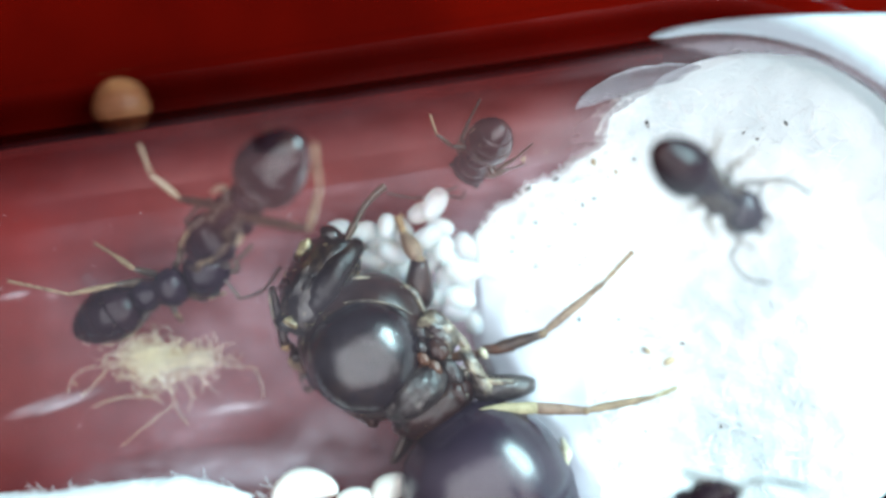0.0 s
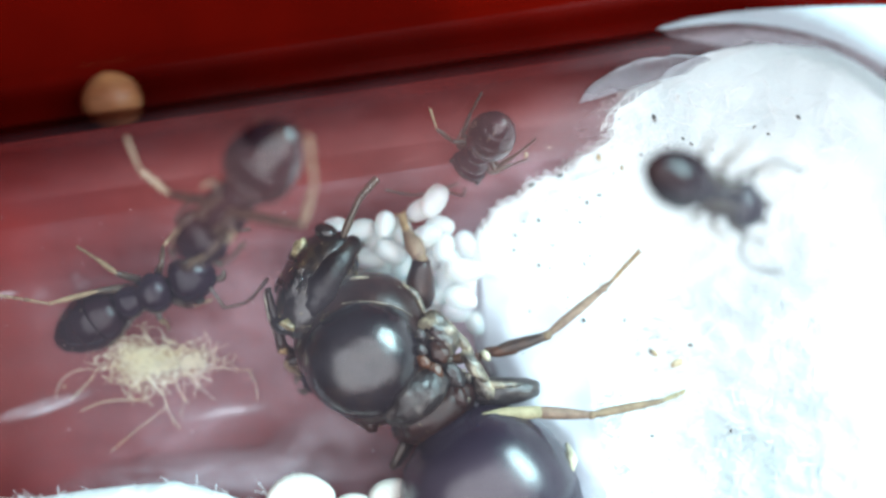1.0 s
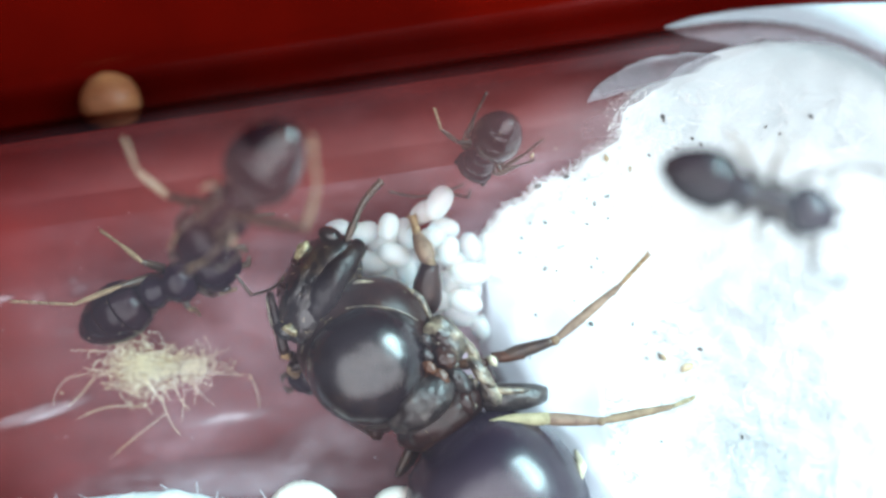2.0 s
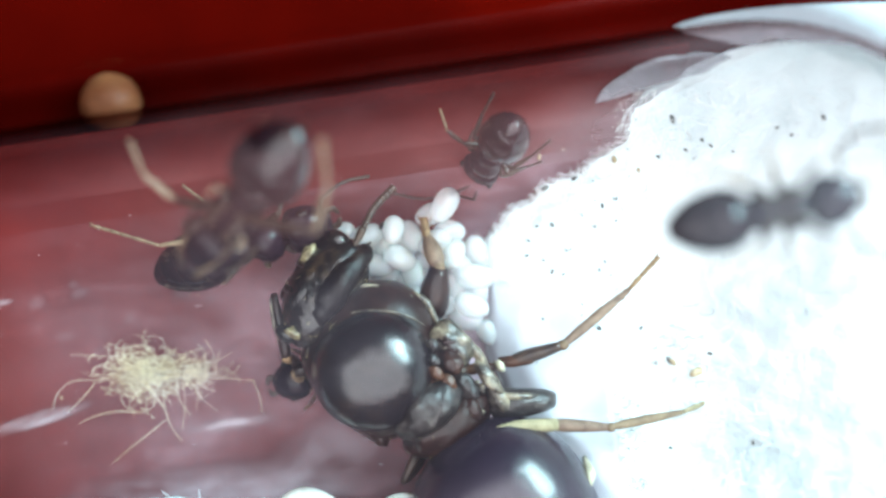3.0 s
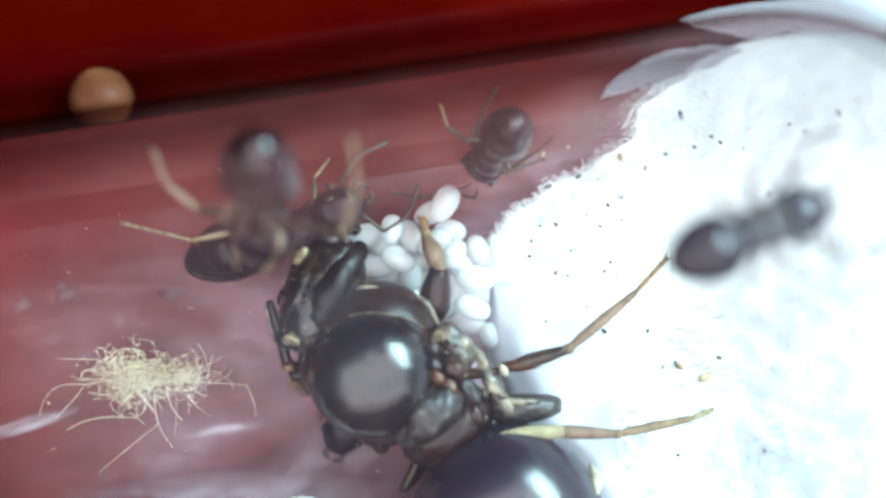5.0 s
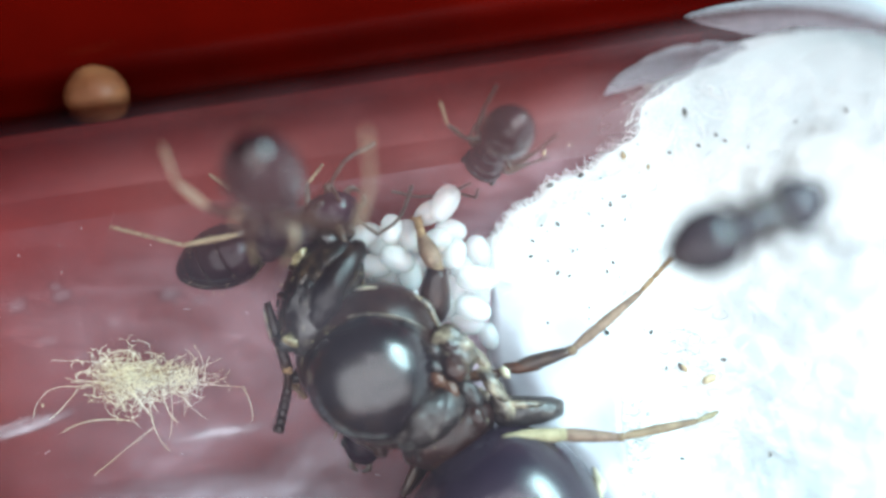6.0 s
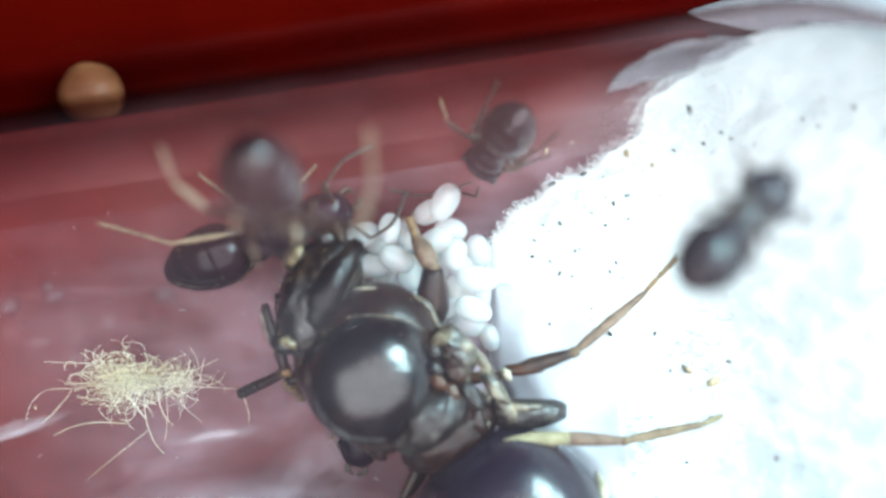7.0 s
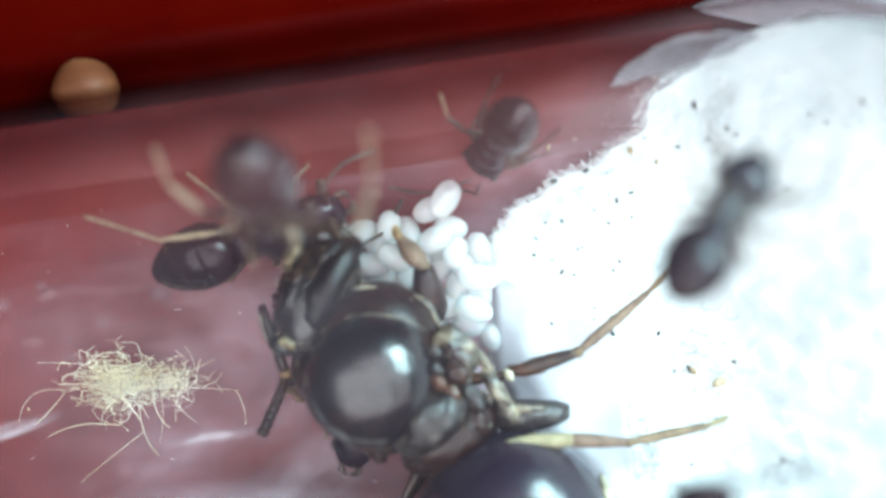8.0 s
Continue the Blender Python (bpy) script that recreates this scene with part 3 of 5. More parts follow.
def build_eggs():
    proto = None
    rnd = random.Random(11)
    eggs = [(-0.13, 0.70, 60, 1.05, 2), (-0.35, 0.57, 30, 0.85, 1), (-0.05, 0.33, 172, 0.88, 1), (-0.27, 0.17, 28, 1.0, 2), (0.01, 0.0, 78, 0.85, 2), (0.35, 0.03, 108, 0.95, 0),
            (0.32, -0.35, 178, 1.13, 2), (0.27, -0.78, 158, 1.04, 2), (-0.07, -0.72, 60, 0.85, 1), (0.03, -0.49, 85, 0.85, 1), (0.37, -0.63, 85, 0.85, 0), (0.20, -1.0, 165, 1.0, 0),
            (0.52, -1.2, 120, 0.8, 0), (-1.28, 0.25, 18, 1.03, 1), (-0.96, 0.17, 45, 1.1, 1), (-0.63, 0.25, 110, 0.95, 1), (-0.88, 0.35, 80, 0.8, 2), (-0.79, -0.07, 155, 0.98, 3),
            (-1.13, -0.17, 176, 1.0, 2), (-0.83, -0.39, 20, 1.0, 0), (-1.66, 0.31, 10, 0.8, 0), (-0.39, -0.44, 70, 0.95, 0), (-1.35, -0.37, 10, 0.9, 0), (-0.2, -0.2, 60, 0.9, 0),
            (-0.5, -0.1, 30, 0.95, 0), (-0.16, 0.05, 40, 0.9, 0), (0.13, -0.22, 120, 0.9, 1), (0.12, -0.62, 10, 0.9, 0), (-1.05, 0.08, 140, 0.9, 0), (-0.62, -0.28, 100, 0.9, 1), (-1.42, 0.05, 70, 0.9, 0), (-0.98, -0.30, 60, 0.9, 1), (-0.72, 0.12, 20, 0.9, 0), (-0.6, -0.6, 150, 0.95, 0), (-1.0, -0.05, 100, 0.95, 0), (-0.25, -0.9, 40, 0.95, 0)]
    for x, y, yaw, k, layer in eggs:
        z = floor_z(x, y) + 0.16 + 0.16 * layer
        m = pose(x * MM, y * MM, z * MM, rnd.uniform(-12, 12), rnd.uniform(-10, 10), yaw)
        if proto is None:
            bm = bmesh.new()
            hull(bm, [(x, w ** 0.82 * 0.178 ** 0.18, h ** 0.82 * 0.178 ** 0.18, zz, y) for x, w, h, zz, y in egg_rows(-0.265, 0.265, 0.178, 0.178, 0, skew=0.12, count=18)], 20)
            proto = link("ant_egg", bm, EGG)
            tagged(proto, "translucent white oval ant egg in the brood pile", "egg", "eggs in the brood pile")
            proto.matrix_basis = m
            ob = proto
        else:
            ob = copy_thing(proto, m)
        ob.scale = (k, k ** 0.5, k ** 0.5)


build_eggs()


def build_larva(x, y, yaw, length, girth):
    bm = bmesh.new()
    rows = []
    for i in range(33):
        u = 0.01 + 0.98 * i / 32
        r = math.sin(math.acos(1 - 2 * u)) ** 0.8 * (1 + 0.018 * math.cos(u * 2 * math.pi * 9)) * (1.1 - 0.35 * u)
        rows.append(((u - 0.5) * length, girth * r, girth * r, girth, 0.18 * length * (1 - (2 * u - 1) ** 2)))
    hull(bm, rows, 18)
    ob = link("ant_larva", bm, LARVA)
    ob.matrix_basis = stand(x, y, yaw)
    return tagged(ob, "plump creamy white ringed ant larva on the glass", "larva", "larvae beside the queen")


for x, y, yaw, ln, g in [(-2.08, -3.98, 12, 1.05, 0.30), (-1.28, -4.08, 25, 0.75, 0.22), (-0.72, -3.90, 60, 0.75, 0.24)]:
    build_larva(x, y, yaw, ln, g)

# ---- ants ----


def build_leg(root, joints, radii, mats, foot=True, name="leg"):
    """A leg: femur, and under it tibia and tarsus. joints: hip, knee, ankle, toe."""
    hip, knee, ankle, toe = [Vector(j) for j in joints]
    d = (knee - hip)
    leg = part(name, rod([hip, hip + d * 0.12, hip + d * 0.5, knee], [radii[0] * 0.8, radii[0], radii[0] * 1.25, radii[0] * 1.1, radii[0] * 0.7], 10), mats[0], root)
    e = (ankle - knee)
    part("tibia", rod([knee - e * 0.03, knee + e * 0.3, knee + e * 0.75, ankle], [radii[1] * 0.6, radii[1] * 1.1, radii[1] * 1.18, radii[1] * 0.85, radii[1] * 0.65], 9), mats[1], leg)
    f = (toe - ankle)
    segs = bmesh.new()
    cuts = [0, 0.42, 0.6, 0.75, 0.87, 1.0]
    for a, b in zip(cuts, cuts[1:]):
        p, q = ankle + f * a, ankle + f * b
        limb(segs, [p, p.lerp(q, 0.5), p.lerp(q, 0.92), q], [radii[2] * 0.75, radii[2], radii[2] * 1.15, radii[2] * 0.6], 7)
    side = f.normalized().cross(Vector((0, 0, 1))) * radii[2] * 1.6
    for sgn in (-1, 1):
        limb(segs, spline([toe - f * 0.02, toe + f * 0.05 + side * sgn * 0.6, toe + f * 0.08 + side * sgn], 2), [radii[2] * 0.5, radii[2] * 0.35, radii[2] * 0.15], 5)
    # spurs at the ankle
    limb(segs, [ankle, ankle + f * 0.10 + Vector((0, 0, radii[1] * 1.4))], [radii[2] * 0.5, radii[2] * 0.1], 5)
    if radii[0] > 0.09:
        rnd = random.Random(int(abs(hip.x) * 1000))
        for i in range(18):
            u = rnd.uniform(0.25, 1.0)
            c = knee.lerp(ankle, u) if i % 3 else ankle.lerp(toe, u)
            d = (f.normalized() * 0.8 + Vector((rnd.gauss(0, 0.6), rnd.gauss(0, 0.6), rnd.uniform(-0.2, 0.6)))).normalized()
            limb(segs, [c + d * radii[2] * 0.5, c + d * (radii[1] * 1.2 + 0.05)], [0.007, 0.002], 4)
        for sgn in (-1, 1):
            limb(segs, [ankle, ankle + f * 0.16 + side * sgn], [0.016, 0.004], 5)
    part("tarsus", segs, mats[2], leg)
    return leg


def build_antenna(head, points, r, mat):
    """Scape and, under it, the beaded funiculus. points: socket, elbow, middle, tip."""
    p = [Vector(q) for q in points]
    scape = part("antenna", rod([p[0], p[0].lerp(p[1], 0.5), p[1]], [r * 0.7, r, r * 1.15], 8), mat, head)
    bm = bmesh.new()
    curve = spline([p[1], p[2], p[3]], 6)
    for i, (a, b) in enumerate(zip(curve, curve[1:])):
        k = r * (0.85 + 0.35 * i / len(curve))
        limb(bm, [a, a.lerp(b, 0.3), a.lerp(b, 0.8), b], [k * 0.85, k, k, k * 0.88], 7)
    part("funiculus", bm, mat, scape)
    return scape


def build_worker(m, label, size=1.0, bend=0.0, droop=0.0, legs=None, antennae=None, pale=False, dark=False, shell=CHITIN_GASTER):
    """A small black worker ant, 3 mm long at size 1, headed along x, feet at z = 0."""
    root = thing("worker_ant", m, label, "ant", "worker ants")
    root.scale = (size, size, size)
    z = 0.52
    bm = bmesh.new()
    hull(bm, [(-0.03, 0.08, 0.08, z - 0.02, 0), (0.0, 0.17, 0.18, z, 0), (0.07, 0.225, 0.24, z + 0.02, 0), (0.17, 0.22, 0.245, z + 0.03, 0), (0.25, 0.18, 0.20, z + 0.02, 0),
              (0.30, 0.185, 0.20, z + 0.03, 0), (0.37, 0.245, 0.25, z + 0.05, 0), (0.47, 0.275, 0.265, z + 0.04, 0), (0.57, 0.235, 0.22, z + 0.02, 0), (0.63, 0.14, 0.14, z, 0), (0.67, 0.08, 0.08, z, 0)], 22)
    for v in bm.verts:
        v.co = Vector((-0.22 + (v.co.x + 0.03) * 1.28, v.co.y * 1.14, v.co.z + 0.04))
    part("mesosoma", bm, CHITIN_WORKER, root)
    bm = bmesh.new()
    hull(bm, [(-0.15, 0.04, 0.04, z - 0.06, 0), (-0.08, 0.06, 0.06, z - 0.05, 0), (0.0, 0.07, 0.07, z - 0.05, 0), (0.06, 0.05, 0.05, z - 0.04, 0)], 12)
    part("petiole", bm, CHITIN_WORKER, root)
    part("petiole_scale", ball((-0.06, 0, z + 0.05), (0.035, 0.11, 0.13)), CHITIN_WORKER, root)
    # gaster: four plates, each tucked under the one before it
    turn = Matrix.Translation((-0.1, 0, z - 0.03)) @ pose(0, 0, 0, 0, droop, bend)
    gz = 0.03
    for i, (lo, hi) in enumerate(((0.0, 0.34), (0.32, 0.60), (0.58, 0.82), (0.80, 1.0))):
        bm = bmesh.new()
        k = 1.0 - 0.012 * i
        rows = [(-x, w * k, h * k, zz, y) for x, w, h, zz, y in egg_rows(0.02, 1.24, 0.43, 0.40, gz, skew=-0.42, count=7, lo=lo, hi=hi, dz=-0.05)]
        hull(bm, rows, 26, turn=turn)
        part("gaster_plate", bm, shell, root)
    hairs = bmesh.new()
    rnd = random.Random(3)
    for i in range(16):
        u, t = rnd.uniform(0.12, 0.95), rnd.uniform(0.15, math.pi - 0.15)
        r = math.sin(math.acos(1 - 2 * u)) * (1 - 0.42 * (u - 0.5))
        p = Vector((-(0.02 + 1.18 * u), 0.43 * r * math.cos(t), gz + 0.40 * r * math.sin(t)))
        d = Vector((-0.5, math.cos(t), math.sin(t))).normalized() * 0.07
        limb(hairs, [turn @ p, turn @ (p + d * 0.5), turn @ (p + d)], [0.0025, 0.002, 0.001], 4)
    part("hairs", hairs, LEG_TAN, root)
    # head
    bm = bmesh.new()
    hull(bm, [(0.64, 0.10, 0.08, z, 0), (0.67, 0.24, 0.16, z, 0), (0.73, 0.325, 0.22, z + 0.01, 0), (0.84, 0.36, 0.25, z + 0.01, 0), (0.98, 0.35, 0.25, z, 0), (1.10, 0.30, 0.21, z - 0.02, 0),
              (1.20, 0.235, 0.16, z - 0.04, 0), (1.27, 0.17, 0.10, z - 0.06, 0), (1.30, 0.10, 0.05, z - 0.07, 0)], 22)
    head = part("head", bm, CHITIN_WORKER, root)
    for s in (-1, 1):
        part("eye", ball((0.98, s * 0.315, z + 0.10), (0.085, 0.05, 0.07)), EYE, head)
        part("mandible", rod([(1.24, s * 0.13, z - 0.09), (1.36, s * 0.14, z - 0.11), (1.42, s * 0.03, z - 0.12)], [0.045, 0.05, 0.02], 8, flat=0.6), LEG_DARK, head)
    ant = antennae or [[(1.17, s * 0.12, z + 0.06), (1.22, s * 0.68, z + 0.16), (1.5, s * 0.85, z), (1.85, s * 0.8, z - 0.25)] for s in (-1, 1)]
    for pts in ant:
        build_antenna(head, pts, 0.025, LEG_DARK)
    mats = (LEG_DARK, LEG_PALE, LEG_PALE) if pale else (LEG_DARK, LEG_DARK, LEG_TAN) if dark else (LEG_DARK, LEG_TAN, LEG_TAN)
    coxae = {"front": (0.45, 0.14), "middle": (0.27, 0.15), "hind": (0.10, 0.13)}
    stance = {"front": ((0.75, 0.62, 0.62), (0.95, 0.85, 0.22), (1.25, 1.05, 0.02)),
              "middle": ((0.22, 0.75, 0.66), (0.10, 1.05, 0.25), (-0.05, 1.40, 0.02)),
              "hind": ((-0.28, 0.62, 0.78), (-0.80, 0.85, 0.45), (-1.40, 1.05, 0.03))}
    stance.update(legs or {})
    made = {}
    for k, (cx, cy) in coxae.items():
        for s, tag in ((1, "L"), (-1, "R")):
            j = stance.get(k + tag, stance[k])
            if j is None:
                continue
            if (k + tag) in stance:
                pts = [(cx, s * cy, z - 0.14)] + [tuple(q) for q in j]
            else:
                pts = [(cx, s * cy, z - 0.14)] + [(q[0], s * q[1], q[2]) for q in j]
            part("coxa", ball((cx, s * cy * 0.9, z - 0.13), (0.09, 0.07, 0.12)), LEG_DARK, root)
            made[k + tag] = build_leg(root, pts, (0.052, 0.036, 0.022), (LEG_DARK, LEG_DARK, LEG_DARK if dark else LEG_TAN) if k == "front" else (LEG_DARK, LEG_DARK, LEG_DARK) if dark and k + tag not in stance else mats)
    return root, head, made


def hang(x, y, z, yaw, pitch, size):
    """The pose of a worker that clings upside down, by the place of its abdomen; a negative pitch lets its head hang."""
    m = pose(0, 0, 0, 0, 0, yaw) @ pose(0, 0, 0, 180, 0, 0) @ pose(0, 0, 0, 0, pitch, 0)
    m.translation = (Vector((x, y, z)) - m.to_3x3() @ Vector((-0.7, 0, 0.5)) * size) * MM
    return m


def into(m, size, points):
    """Points of the place, in millimetres, in the space of a worker at pose m."""
    back = m.inverted()
    return [(back @ (Vector(p) * MM)) / (MM * size) for p in points]


def yawed(p, yaw):
    a = radians(yaw)
    return (p[0] * math.cos(a) - p[1] * math.sin(a), p[0] * math.sin(a) + p[1] * math.cos(a), p[2])


def build_queen():
    """The queen: 8.5 mm long, headed along x, her feet near z = 0."""
    yaw = 127
    root = thing("queen_ant", pose(-1.153 * MM, -1.485 * MM, 0.1 * MM, 0, 0, yaw), "large dark brown queen ant with glossy domed back", "ant")
    # thorax
    bm = bmesh.new()
    hull(bm, [(-1.05, 0.5, 0.45, 1.15, 0), (-0.9, 0.75, 0.62, 1.12, 0), (-0.5, 0.92, 0.75, 1.1, 0), (0.1, 0.97, 0.8, 1.05, 0), (0.6, 0.86, 0.72, 1.0, 0), (0.95, 0.6, 0.55, 1.0, 0), (1.15, 0.3, 0.3, 1.0, 0)], 26)
    flank = part("thorax_side", bm, CHITIN_BROWN, root)
    bm = bmesh.new()
    hull(bm, egg_rows(-0.96, 0.76, 0.86, 0.66, 1.52, y=0.10, skew=0.10, count=22, dz=-0.04), 40, 0.96)
    part("scutum", bm, CHITIN_QUEEN, root, "glossy black domed back plate")
    bm = bmesh.new()
    hull(bm, egg_rows(-0.75, 1.10, 1.02, 0.66, 1.10, y=-0.04, skew=0.1, count=18), 34)
    pronotum = part("pronotum", bm, CHITIN_BROWN, root, "brown collar behind the head")
    bm = rod([(1.06, 0.36, 1.24), (1.09, 0.06, 1.30), (1.00, -0.36, 1.36), (0.82, -0.64, 1.36), (0.50, -0.88, 1.34), (0.12, -1.0, 1.28)], [0.01, 0.024, 0.02, 0.034, 0.03, 0.022, 0.05, 0.02], 8)
    for v in bm.verts:
        v.co += Vector((0.03, 0.03, 0.03)) * noise.noise(v.co * 9)
    part("collar_seam", bm, CHITIN_PALE, root, "pale golden membrane seam of the collar")
    bm = rod([(0.62, 0.78, 1.40), (0.80, 0.45, 1.50), (0.81, 0.15, 1.57), (0.72, -0.18, 1.63), (0.55, -0.46, 1.66), (0.26, -0.73, 1.62), (-0.02, -0.86, 1.54)], [0.008, 0.014, 0.014, 0.012, 0.016, 0.010], 8)
    part("dome_seam", bm, CHITIN_PALE, root, "thin brown seam round the dome")
    bm = rod([(-0.2, -0.99, 1.2), (0.2, -1.06, 1.22), (0.45, -0.98, 1.22)], [0.03, 0.06, 0.03], 8)
    part("shoulder_seam", bm, CHITIN_PALE, root)
    bm = bmesh.new()
    hull(bm, egg_rows(-1.34, -0.62, 0.58, 0.50, 1.42, y=-0.18, count=20), 36)
    for v in bm.verts:
        v.co += Vector((0.05, 0.05, 0.09)) * noise.noise(v.co * 4.5) + Vector((0.02, 0.02, 0.04)) * noise.noise(v.co * 11)
    part("scutellum", bm, CHITIN_GREY, root, "greyish raised plate behind the dome")
    bm = bmesh.new()
    hull(bm, egg_rows(-1.75, -0.9, 0.72, 0.62, 1.05, y=-0.28, count=20), 36)
    for v in bm.verts:
        v.co += Vector((0.05, 0.05, 0.09)) * noise.noise(v.co * 4 + Vector((3, 0, 0))) + Vector((0.02, 0.02, 0.04)) * noise.noise(v.co * 10)
    rear = part("propodeum", bm, CHITIN_BROWN, root)
    # wing scars and plates along both flanks of the back
    plates = [((-0.45, -1.00, 1.36), (0.36, 0.25, 0.22), CHITIN_PALE, "tan mottled wing scar plate"), ((-0.42, -0.98, 1.46), (0.20, 0.13, 0.14), CHITIN_BROWN, "dark middle of the wing scar"),
              ((-0.30, -0.80, 1.66), (0.09, 0.07, 0.06), CHITIN_GREY, "blue-grey glossy knob"), ((-0.48, -0.68, 1.74), (0.09, 0.07, 0.06), CHITIN_GREY, "blue-grey glossy knob"),
              ((-0.63, -0.60, 1.72), (0.12, 0.08, 0.06), CHITIN_RUST, "rusty brown joint"), ((-0.85, -0.66, 1.66), (0.15, 0.08, 0.06), CHITIN_RUST, "rusty brown joint"),
              ((-0.66, -0.84, 1.52), (0.20, 0.16, 0.12), CHITIN_BROWN, ""), ((-1.10, -0.19, 1.56), (0.24, 0.40, 0.16), CHITIN_GREY, "dark oval plate with grey sheen"),
              ((-0.83, 0.27, 1.55), (0.08, 0.15, 0.10), CHITIN_PALE, "cream wing scar plate"), ((-1.05, -0.80, 1.48), (0.24, 0.13, 0.12), CHITIN_GREY, "grey plate by the last segment"),
              ((-1.17, -1.12, 1.34), (0.30, 0.10, 0.12), CHITIN_PALE, "cream membrane by the waist"), ((-1.48, -1.06, 1.26), (0.24, 0.13, 0.12), CHITIN_PALE, "cream membrane by the hip"),
              ((-0.78, -1.20, 1.28), (0.26, 0.07, 0.10), CHITIN_PALE, "pale ridge along the flank"), ((-1.40, -0.24, 1.40), (0.06, 0.36, 0.10), CHITIN_PALE, "pale rim of the last back plate"),
              ((-0.86, 0.60, 1.36), (0.20, 0.12, 0.12), CHITIN_BROWN, ""), ((-1.34, -0.66, 1.46), (0.22, 0.14, 0.12), CHITIN_BROWN, "")]
    for c, r, mat, lab in plates:
        part("back_plate", ball(c, r, u=24, v=14, rough=0.28), mat, root, lab)
    # crusty scales between the plates
    rnd = random.Random(17)
    for i in range(16):
        u = rnd.random()
        c = Vector((-0.42 - 1.05 * u + rnd.gauss(0, 0.12), -0.72 - 0.22 * u + rnd.gauss(0, 0.16), 0))
        c.z = 1.60 - 0.22 * u - 0.5 * max(0, -c.y - 0.85) + rnd.uniform(-0.03, 0.05)
        k = rnd.uniform(0.03, 0.06)
        part("scale", ball(c, (k * rnd.uniform(0.8, 1.6), k, k * 0.7), pose(0, 0, 0, rnd.uniform(-30, 30), rnd.uniform(-30, 30), rnd.uniform(0, 180)), u=12, v=8, rough=0.6),
             rnd.choice((CHITIN_PALE, CHITIN_PALE, CHITIN_BROWN, CHITIN_GREY)), root)
    bm = bmesh.new()
    limb(bm, spline([(-1.50, -0.95, 1.08), (-1.66, -1.12, 1.10), (-1.82, -1.36, 1.06), (-1.96, -1.56, 0.98), (-2.02, -1.66, 0.90)], 4), [0.20, 0.23, 0.20, 0.17, 0.12], 16)
    for v in bm.verts:
        v.co += Vector((0.04, 0.04, 0.03)) * noise.noise(v.co * 5)
    part("hind_coxa", bm, CHITIN_GREY, root, "dull grey-brown hip of the hind leg")
    part("hip_ridge", rod([(-1.42, -1.06, 1.26), (-1.58, -1.22, 1.28), (-1.74, -1.42, 1.22), (-1.90, -1.62, 1.06)], [0.03, 0.06, 0.05, 0.03], 8), CHITIN_PALE, root, "pale ridge along the hip")
    part("petiole", ball((-1.78, -0.45, 1.05), (0.25, 0.32, 0.30)), CHITIN_QUEEN, root)
    # gaster plates
    turn = Matrix.Translation((-1.50, -0.18, 1.08)) @ pose(0, 0, 0, 0, 0, 4)
    for i, (lo, hi) in enumerate(((0.0, 0.66), (0.65, 0.80), (0.79, 0.91), (0.90, 1.0))):
        k = 1 - 0.01 * i
        bm = bmesh.new()
        rows = [(-x, w * k, h * k, zz, y) for x, w, h, zz, y in egg_rows(0.0, 3.1, 1.26, 1.14, 0.10, y=0.10, skew=-0.40, count=10, lo=lo, hi=hi)]
        hull(bm, rows, 40, 0.95, turn=turn)
        part("gaster_plate", bm, CHITIN_ABDOMEN, root, "" if i else "glossy black first plate of the abdomen")
    bm = rod([(-2.95, -1.52, 1.0), (-3.12, -1.44, 1.3), (-3.26, -1.22, 1.6)], [0.03, 0.09, 0.03], 10)
    part("plate_margin", bm, CHITIN_CREAM, root, "cream margin between the abdomen plates")
    # head, tilted down, wider than long
    tilt = Matrix.Translation((0.97, -0.10, 1.44)) @ pose(0, 0, 0, 0, 40, 26)
    bm = bmesh.new()
    hull(bm, [(-0.10, 0.35, 0.2, -0.05, 0), (-0.05, 0.66, 0.34, -0.02, 0), (0.08, 0.82, 0.42, 0.0, 0), (0.30, 0.86, 0.44, 0.02, 0), (0.55, 0.80, 0.40, 0.0, 0), (0.78, 0.64, 0.32, -0.04, 0),
              (0.95, 0.45, 0.22, -0.08, 0), (1.02, 0.30, 0.12, -0.12, 0)], 34, 0.92, turn=tilt)
    head = part("head", bm, CHITIN_HEAD, root)

    def on_head(x, y, z):
        return tilt @ Vector((x, y, z))

    for s in (-1, 1):
        part("eye", ball(on_head(0.42, s * 0.76, 0.18), (0.20, 0.13, 0.18), tilt.to_3x3().to_4x4()), EYE, head)
        part("mandible", rod([on_head(0.9, s * 0.34, -0.14), on_head(1.15, s * 0.34, -0.2), on_head(1.28, s * 0.08, -0.24)], [0.11, 0.13, 0.05], 10, flat=0.6), CHITIN_BROWN, head)
        part("frontal_ridge", rod([on_head(0.55, s * 0.2, 0.38), on_head(0.72, s * 0.2, 0.31), on_head(0.84, s * 0.24, 0.22)], [0.03, 0.05, 0.03], 8), CHITIN_BROWN, head)
    # glints on face and cheek, painted as small gold patches
    part("face_glint", ball(on_head(0.66, -0.38, 0.32), (0.10, 0.16, 0.06), tilt.to_3x3().to_4x4(), rough=0.5), CHITIN_GLINT, head, "golden glint painted on the face plate")
    part("cheek", ball(on_head(0.22, 0.68, 0.28), (0.13, 0.07, 0.10), tilt.to_3x3().to_4x4(), rough=0.5), CHITIN_GLINT, head, "pale golden glint painted on the cheek")
    bm = rod([(1.32, -0.84, 1.26), (1.27, -0.54, 1.48), (1.13, -0.16, 1.60), (0.99, 0.18, 1.54), (0.86, 0.46, 1.34)], [0.12, 0.19, 0.21, 0.21, 0.18, 0.08], 18, 5)
